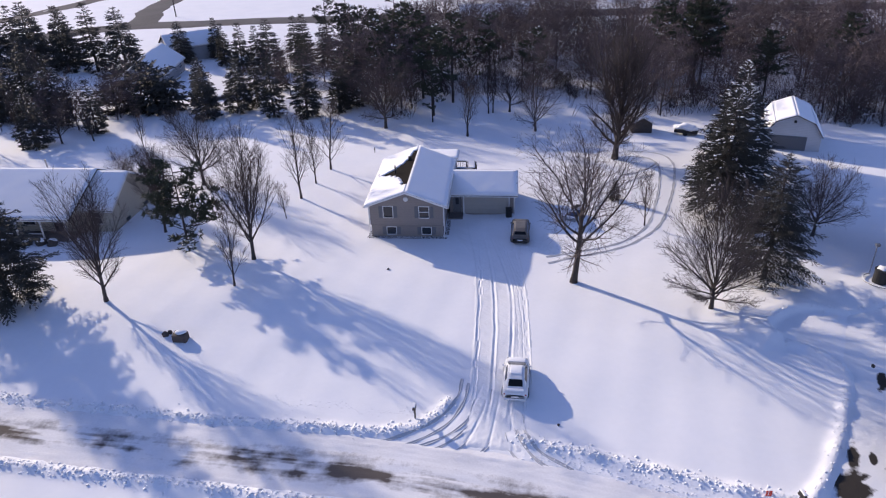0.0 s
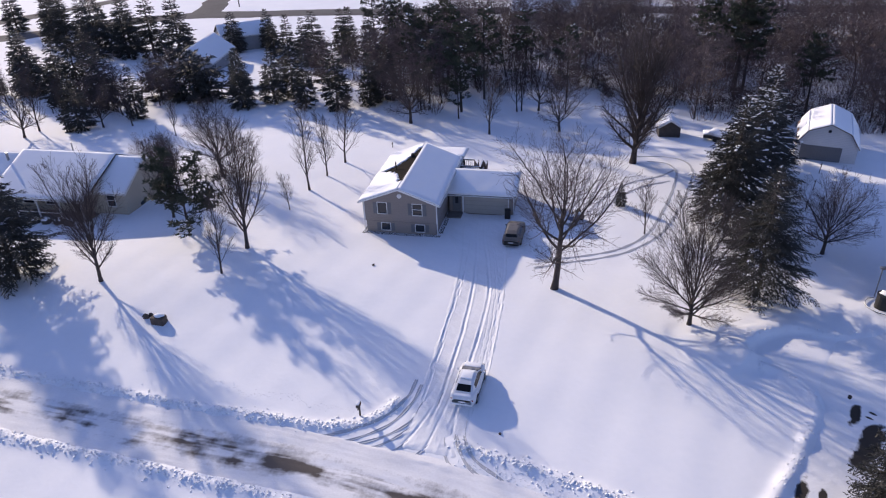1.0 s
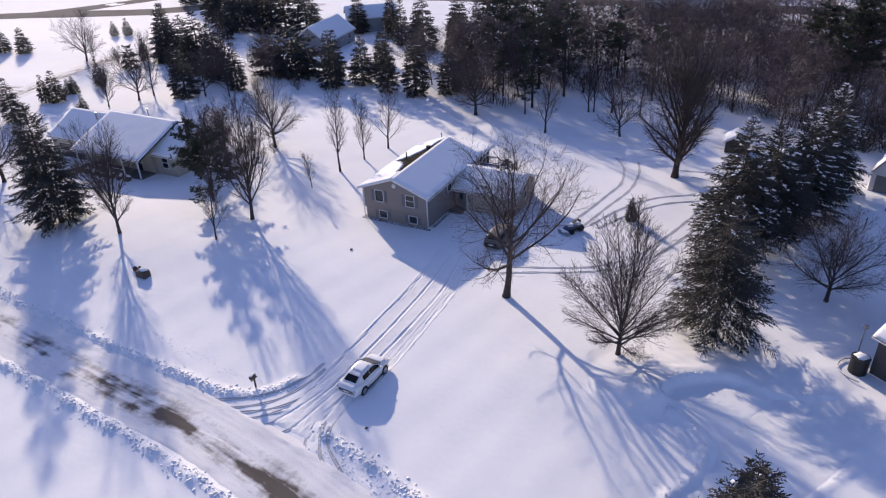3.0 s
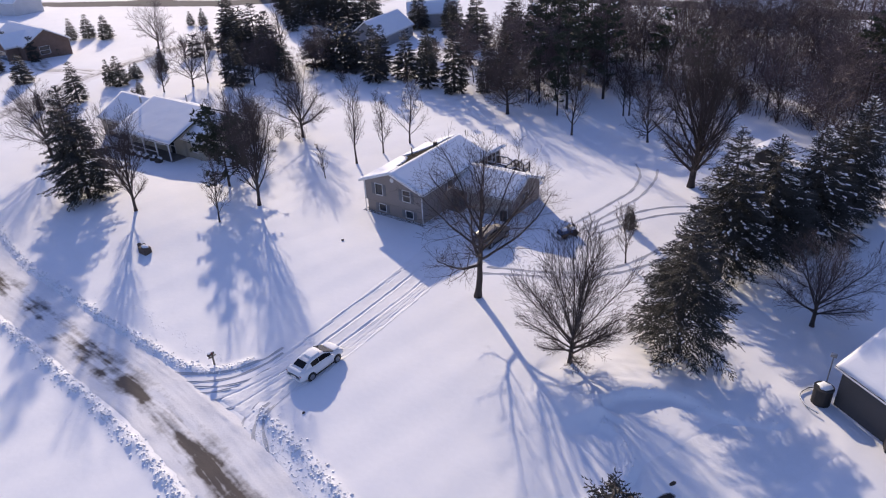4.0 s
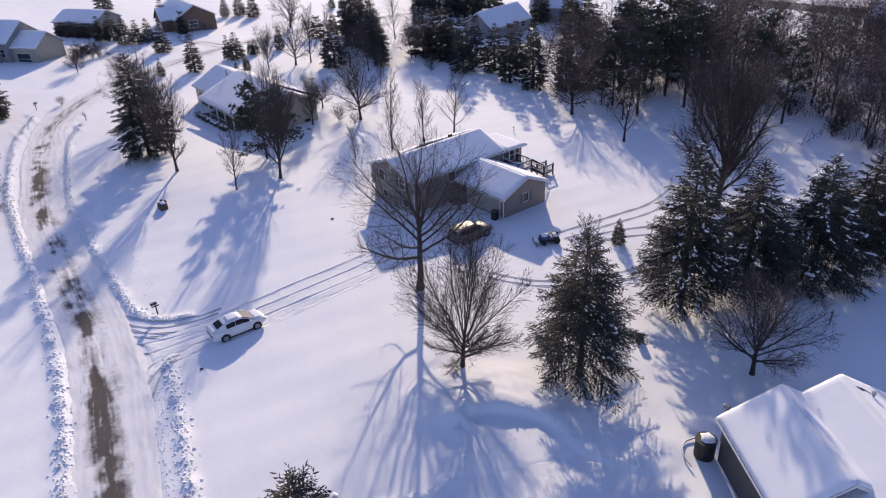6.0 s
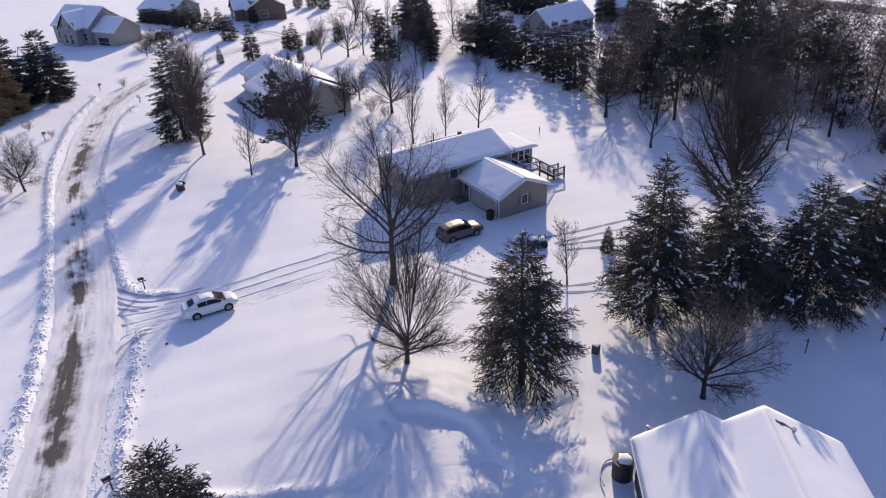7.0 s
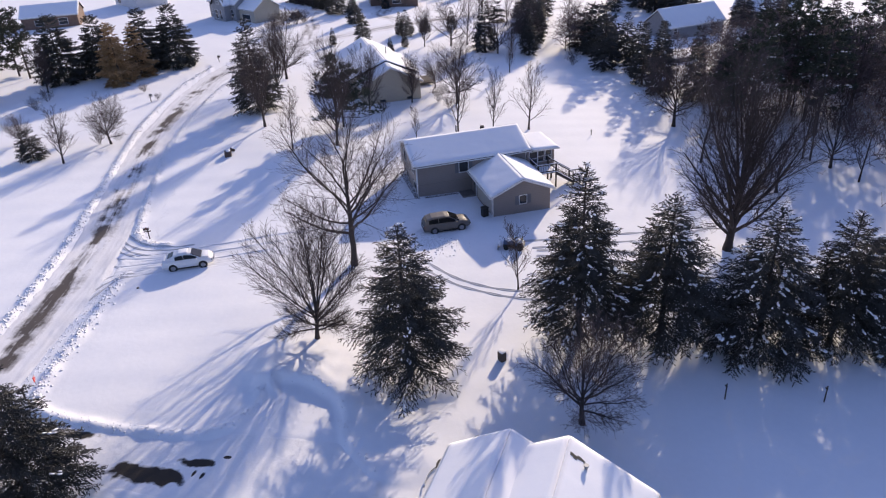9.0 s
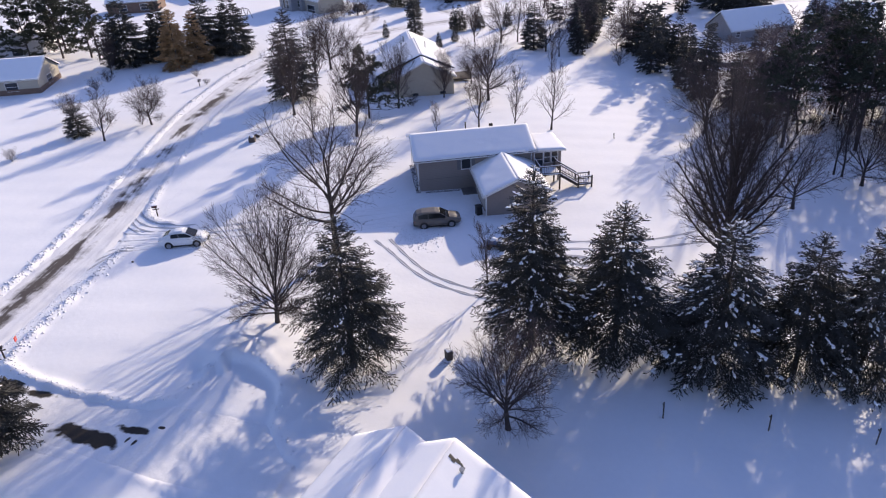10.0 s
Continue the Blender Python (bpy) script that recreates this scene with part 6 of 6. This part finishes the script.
for i, (x, y, h) in enumerate(((-129.8, 67.7, 4.8), (-128.2, 70.0, 5.2), (-121.6, 70.8, 5.0), (-119.4, 72.8, 4.5), (-119.8, 75.4, 4.4), (-106.8, 73.9, 4.7), (-85.0, 72.1, 5.9), (-87.7, 81.9, 4.6),
        (-89.6, 86.8, 2.7), (-77.7, 79.3, 2.5), (-135.5, 84.6, 5.6), (-125.1, 90.0, 4.0), (-138.9, 102.2, 4.5), (-138.3, 106.1, 4.8), (-132.8, 107.4, 4.9), (-130.1, 129.9, 3.2),
        (-127.6, 131.9, 3.7), (-172.7, 81.0, 6.2), (-99.3, 111.6, 4.0), (-95.0, 112.9, 4.5),)):
    again((far2, far1, far3)[i % 3], x, y, i * 1.9, h / 8.6, wide=1.3 + 0.15 * (i % 2))
for i, (x, y, h) in enumerate(((-111.3, 106.6, 11.1), (-105.5, 104.1, 7.5), (-98.1, 104.0, 4.8), (-75.0, 88.1, 9.9), (-75.1, 91.5, 11.4))):
    again((rf, nc, v1)[i % 3], x, y, i * 1.9, h / (10.6, 11.2, 12.3)[i % 3])
again(far3, 12.6, 74.7, 1.0, 0.27, "small spruce bowed under snow")
again(far3, -73.5, 75.5, 1.0, 0.3)
spW = spruce(11.8, 4.3, 33, on_ground(-77.8, 16.2), "broad dark conifer by the street", snow=0.02, detail=0.6, group=EVER, full=0.6, ragged=0.12)
for x, y, k in ((-80, 22.5, 0.92), (-80, 30.5, 0.95), (-80.4, 35.8, 0.97)):
    again(spW, x, y, x + y, k, wide=0.92)
och = spruce(10.4, 3.2, 31, on_ground(-71.4, 26.6), "ochre-needled conifer by the street", OCHRE, snow=0.0, detail=0.5, group=EVER, full=0.7)
again(och, -75.4, 29.6, 2.0, 0.9)
again(och, -76.5, 25.5, 4.0, 0.95)
pl = pine(9.2, 4.4, 12, on_ground(-31.8, 60.1), "irregular green pine beside the ranch house", bare=0.14, dense=1.3, group=EVER)
pp = pine(15.0, 4.2, 16, on_ground(-19.0, 121.8), "large dark green pine at the wood's edge", snow=0.12, bare=0.15, group=EVER)
pt = pine(16.5, 4.5, 18, on_ground(31.9, 121.8), "tall pine with a bare trunk in the woods", snow=0.1, bare=0.36, group=EVER, dense=1.5)
for i, (x, y, s, k) in enumerate(((-11.6, 110, 0.95, 0), (-17, 111, 0.75, 0), (-14.5, 121, 1.0, 0), (-9, 118, 1.0, 0), (-20.5, 117, 0.95, 0), (-23, 124, 1.0, 0), (-11.4, 106.3, 0.55, 0), (33.5, 124, 1.05, 1), (27, 129, 0.9, 1), (41, 113.5, 0.72, 1),
        (-27, 130, 1.0, 0), (-18, 132, 1.0, 0), (4.8, 121, 0.8, 0), (-3, 129, 0.9, 0), (-84, 9, 0.85, 0), (56, 121, 0.8, 1), (-35, 156, 1.0, 0), (-24, 154, 1.0, 0), (-40, 158, 0.9, 0))):
    again((pp, pt)[k], x, y, i * 2.1, s)
pw = pine(12.5, 4.6, 44, on_ground(-88, -5.5), "bushy dark pine by the street", bare=0.07, group=EVER, dense=1.8)
for x, y, k in ((-88.5, 0.5, 1.05), (-87, 6.5, 0.95), (-95, -1, 1.1), (-84, -10.5, 0.9)):
    again(pw, x, y, x * y, k)
arb = spruce(3.9, 1.8, 41, on_ground(-36.2, 19.6), "dense dark egg-shaped evergreen shrub", snow=0.03, detail=1.5, clear=0.02, group=EVER, name="evergreen_shrub", full=0.42, ragged=0.05)
arf = spruce(3.9, 1.7, 42, on_ground(-60.2, 112.6, 0, 2.1), "dark dense evergreen by a house", snow=0.0, detail=0.6, clear=0.02, group=EVER, name="evergreen_shrub", full=0.42, ragged=0.08)
for x, y, s, w in ( (-62.9, 114.3, 2.2, 1.0), (-57.6, 113.1, 1.9, 1.0), (-67.0, 113.1, 1.7, 1.1), (-50.7, 128.3, 1.5, 0.6), (-122.5, 84.5, 1.3, 0.5), (-130.5, 83, 1.3, 0.5), (-42.2, 128.3, 1.5, 0.6), (-144, 63.5, 0.8, 1.8), (-141.4, 65.4, 0.85, 1.8), (-137.6, 67.2, 0.8, 1.7), (-134.6, 69.3, 0.8, 1.7), (-96.5, 105.5, 1.2, 0.8)):
    again(arf, x, y, x, s, "dark dense evergreen by a house", wide=w)

# the woods
rng = random.Random(77)
kinds = [bare_tree(WOODS, 12.0, 50 + k, on_ground(5 + 9 * k, 112 + 3 * k + (12 if 1 <= k <= 2 else 0)), "bare woodland tree with reddish-brown twigs", group="trees of the woods", twig=REDTWIG) for k in range(5)]
spots = []
tries = 0


def woods_edge(x):
    return 108.0 + 2 * math.sin(x * 0.21) + (12 if 11 < x < 24 else 0) + (3 if 24 < x < 34 else 0) - (2 if x > 34 else 0) + (4 if x < -20 else 0) + (17 if -15 < x < 10.5 else 0)


while len(spots) < 175 and tries < 20000:
    tries += 1
    x, y = rng.uniform(-28, 84), 104 + 74 * rng.random() ** 1.5
    if y < woods_edge(x) or x > 0.62 * y - 2 or any(math.hypot(x - a, y - b) < 2.7 for a, b in spots):
        continue
    spots.append((x, y))
for i, (x, y) in enumerate(spots):
    again(kinds[i % 5], x, y, rng.uniform(0, 6), rng.uniform(0.7, 1.15), wide=1.3)
for i in range(40):
    x = rng.uniform(-16, 70)
    y = woods_edge(x) + rng.uniform(-1.5, 10)
    again(b0, x, y, rng.uniform(0, 6), rng.uniform(0.9, 1.9), wide=1.3)

for i in range(20):
    x, y = (rng.uniform(-45, -20), rng.uniform(114, 150)) if i < 13 else (rng.uniform(-76, -56), rng.uniform(101, 116))
    again(kinds[i % 5], x, y, rng.uniform(0, 6), rng.uniform(0.5, 0.8), wide=1.4)

# the deeper woods, one tangled mass
shapes = []
for n in range(4):
    r0, v0, f0, tw = random.Random(150 + n), [], [], ([], [])
    grow(r0, v0, f0, Vector((0, 0, -0.3)), Vector((0.03, 0, 1)), 12.0, 0.11, 0, dict(FARWOODS, tall=13.0), tw)
    shapes.append((np.array([tuple(q) for q in v0 + tw[0]]), [tuple(q) for q in f0] + [tuple(a + len(v0) for a in q) for q in tw[1]]))
verts, faces, spots = [], [], []
while len(spots) < 190:
    x, y = rng.uniform(-26, 120), rng.uniform(148, 262)
    if x < 0.62 * y - 2 and (x > 4 or y > 205) and all(math.hypot(x - a, y - b) > 3.4 for a, b in spots):
        spots.append((x, y))
for i, (x, y) in enumerate(spots):
    sv, sf = shapes[i % 4]
    a, k, w = rng.uniform(0, 6.3), rng.uniform(0.8, 1.25), 1.3
    turned = np.stack([(sv[:, 0] * math.cos(a) - sv[:, 1] * math.sin(a)) * k * w + x, (sv[:, 0] * math.sin(a) + sv[:, 1] * math.cos(a)) * k * w + y, sv[:, 2] * k + gz(x, y)], 1)
    base = len(verts)
    verts.extend(map(tuple, turned))
    faces.extend(tuple(q + base for q in face) for face in sf)
tagged(part("deep_woods", (verts, faces), REDTWIG), "dense bare trees deep in the woods", "woods", kind="stuff")

# brush on the floor of the woods
verts, faces = [], []
spots = []
while len(spots) < 12000:
    x, y = rng.uniform(-30, 88), 105 + 70 * rng.random() ** 1.3
    if y > woods_edge(x) - 0.5 and x < 0.62 * y:
        spots.append((x, y))
zs = terrain_z(np.array([q[0] for q in spots]), np.array([q[1] for q in spots]))
for (x, y), z in zip(spots, zs):
    h = rng.uniform(0.5, 2.4)
    a = Vector((x, y, z - 0.1))
    b = a + Vector((rng.gauss(0, 0.3) * h, rng.gauss(0, 0.3) * h, h))
    tube(verts, faces, [a, b], [0.035, 0.02], 3, False)
tagged(part("undergrowth", (verts, faces), REDTWIG), "tangled brown brush on the snowy woodland floor", "brush", kind="stuff")
verts, faces = [], []
spots = []
while len(spots) < 2600:
    x, y = rng.uniform(-30, 88), 105 + 50 * rng.random() ** 1.3
    if y > woods_edge(x) and x < 0.62 * y:
        spots.append((x, y))
zs = terrain_z(np.array([q[0] for q in spots]), np.array([q[1] for q in spots]))
for (x, y), z in zip(spots, zs):
    a = Vector((x, y, z + rng.uniform(0.2, 1.8)))
    d = Vector((rng.gauss(0, 1), rng.gauss(0, 1), rng.gauss(0, 0.35))).normalized() * rng.uniform(0.4, 1.6)
    tube(verts, faces, [a, a + d * 0.5 + Vector((0, 0, 0.06)), a + d], [0.05, 0.07, 0.03], 4, False)
tagged(part("snowy_brush", (verts, faces), SNOW), "snow caught on fallen branches among the trees", "brush", kind="stuff")

# bare earth and debris along the walls, trampled snow by the garage
rng = random.Random(9)


def lumps(name, spots, lo, hi, tall, mat, label, category):
    """Low irregular lumps lying on the snow."""
    zs = terrain_z(np.array([q[0] for q in spots]), np.array([q[1] for q in spots]))
    verts, faces = [], []
    for (x, y), z in zip(spots, zs):
        r, k = rng.uniform(lo, hi), len(verts)
        verts.extend((x + r * math.cos(a) * rng.uniform(0.6, 1.3), y + r * math.sin(a) * rng.uniform(0.6, 1.3), z - 0.02) for a in (0, 1.26, 2.5, 3.8, 5.0))
        verts.append((x, y, z + r * tall))
        faces.extend((k + q, k + (q + 1) % 5, k + 5) for q in range(5))
    return tagged(part(name, (verts, faces), mat), label, category, kind="stuff")


strips = ((HX1 + 0.02, HY0 + 0.6, HX1 + 0.42, GY0 - 1.6), (HX0 - 0.35, HY0 - 0.4, HX1 + 0.3, HY0 + 0.1), (HX0 - 0.3, HY0 + 0.1, HX0 + 0.1, HY0 + 1.4))
for x0, y0, x1, y1 in strips:
    lumps("debris_strip", [(rng.uniform(x0, x1), rng.uniform(y0, y1)) for _ in range(round(170 * max(x1 - x0, y1 - y0)))], 0.03, 0.09, 0.25, BARK, "dark earth and leaves showing along the wall", "ground cover")
lumps("trampled_snow", [(rng.gauss(4.2, 1.4), rng.gauss(63.2, 1.1)) for _ in range(420)], 0.06, 0.16, 0.55, CLOD, "trampled lumps of snow beside the parked vehicle", "snow")
trail = [(-24 + 0.11 * k, 38.6 - 0.01 * k + 0.25 * math.sin(k * 0.13) + rng.gauss(0, 0.2)) for k in range(170)]
trail += [(4.0 + 0.28 * k, 62.4 + 0.22 * math.sin(k * 0.9) - 0.12 * k + rng.gauss(0, 0.06)) for k in range(26)]
trail += [(26.6 + rng.gauss(0, 1.6), 50.4 + rng.gauss(0, 0.7)) for _ in range(30)]
lumps("scuffed_snow", trail, 0.03, 0.11, 0.35, CLOD, "scuffed prints and crumbs across the lawn", "snow")
hose = thing("drain_pipe", pose(0, 0, 0), "corrugated drain pipe under snow curling from the house", "pipe")
curl = [Vector((q[0], q[1], gz(*q) + 0.12)) for q in smooth_line([(33.6, 54.9), (32.7, 55.4), (32.2, 56.4), (32.6, 57.5), (33.3, 57.9)], 0.25)]
hv, hf = [], []
tube(hv, hf, curl, [0.035] * len(curl), 7)
part("pipe", (hv, hf), DARK, hose, smooth=True)
hv, hf = [], []
tube(hv, hf, [q + Vector((-0.01, 0.01, 0.035)) for q in curl], [0.03] * len(curl), 7)
part("snow", (hv, hf), SNOW, hose, smooth=True)
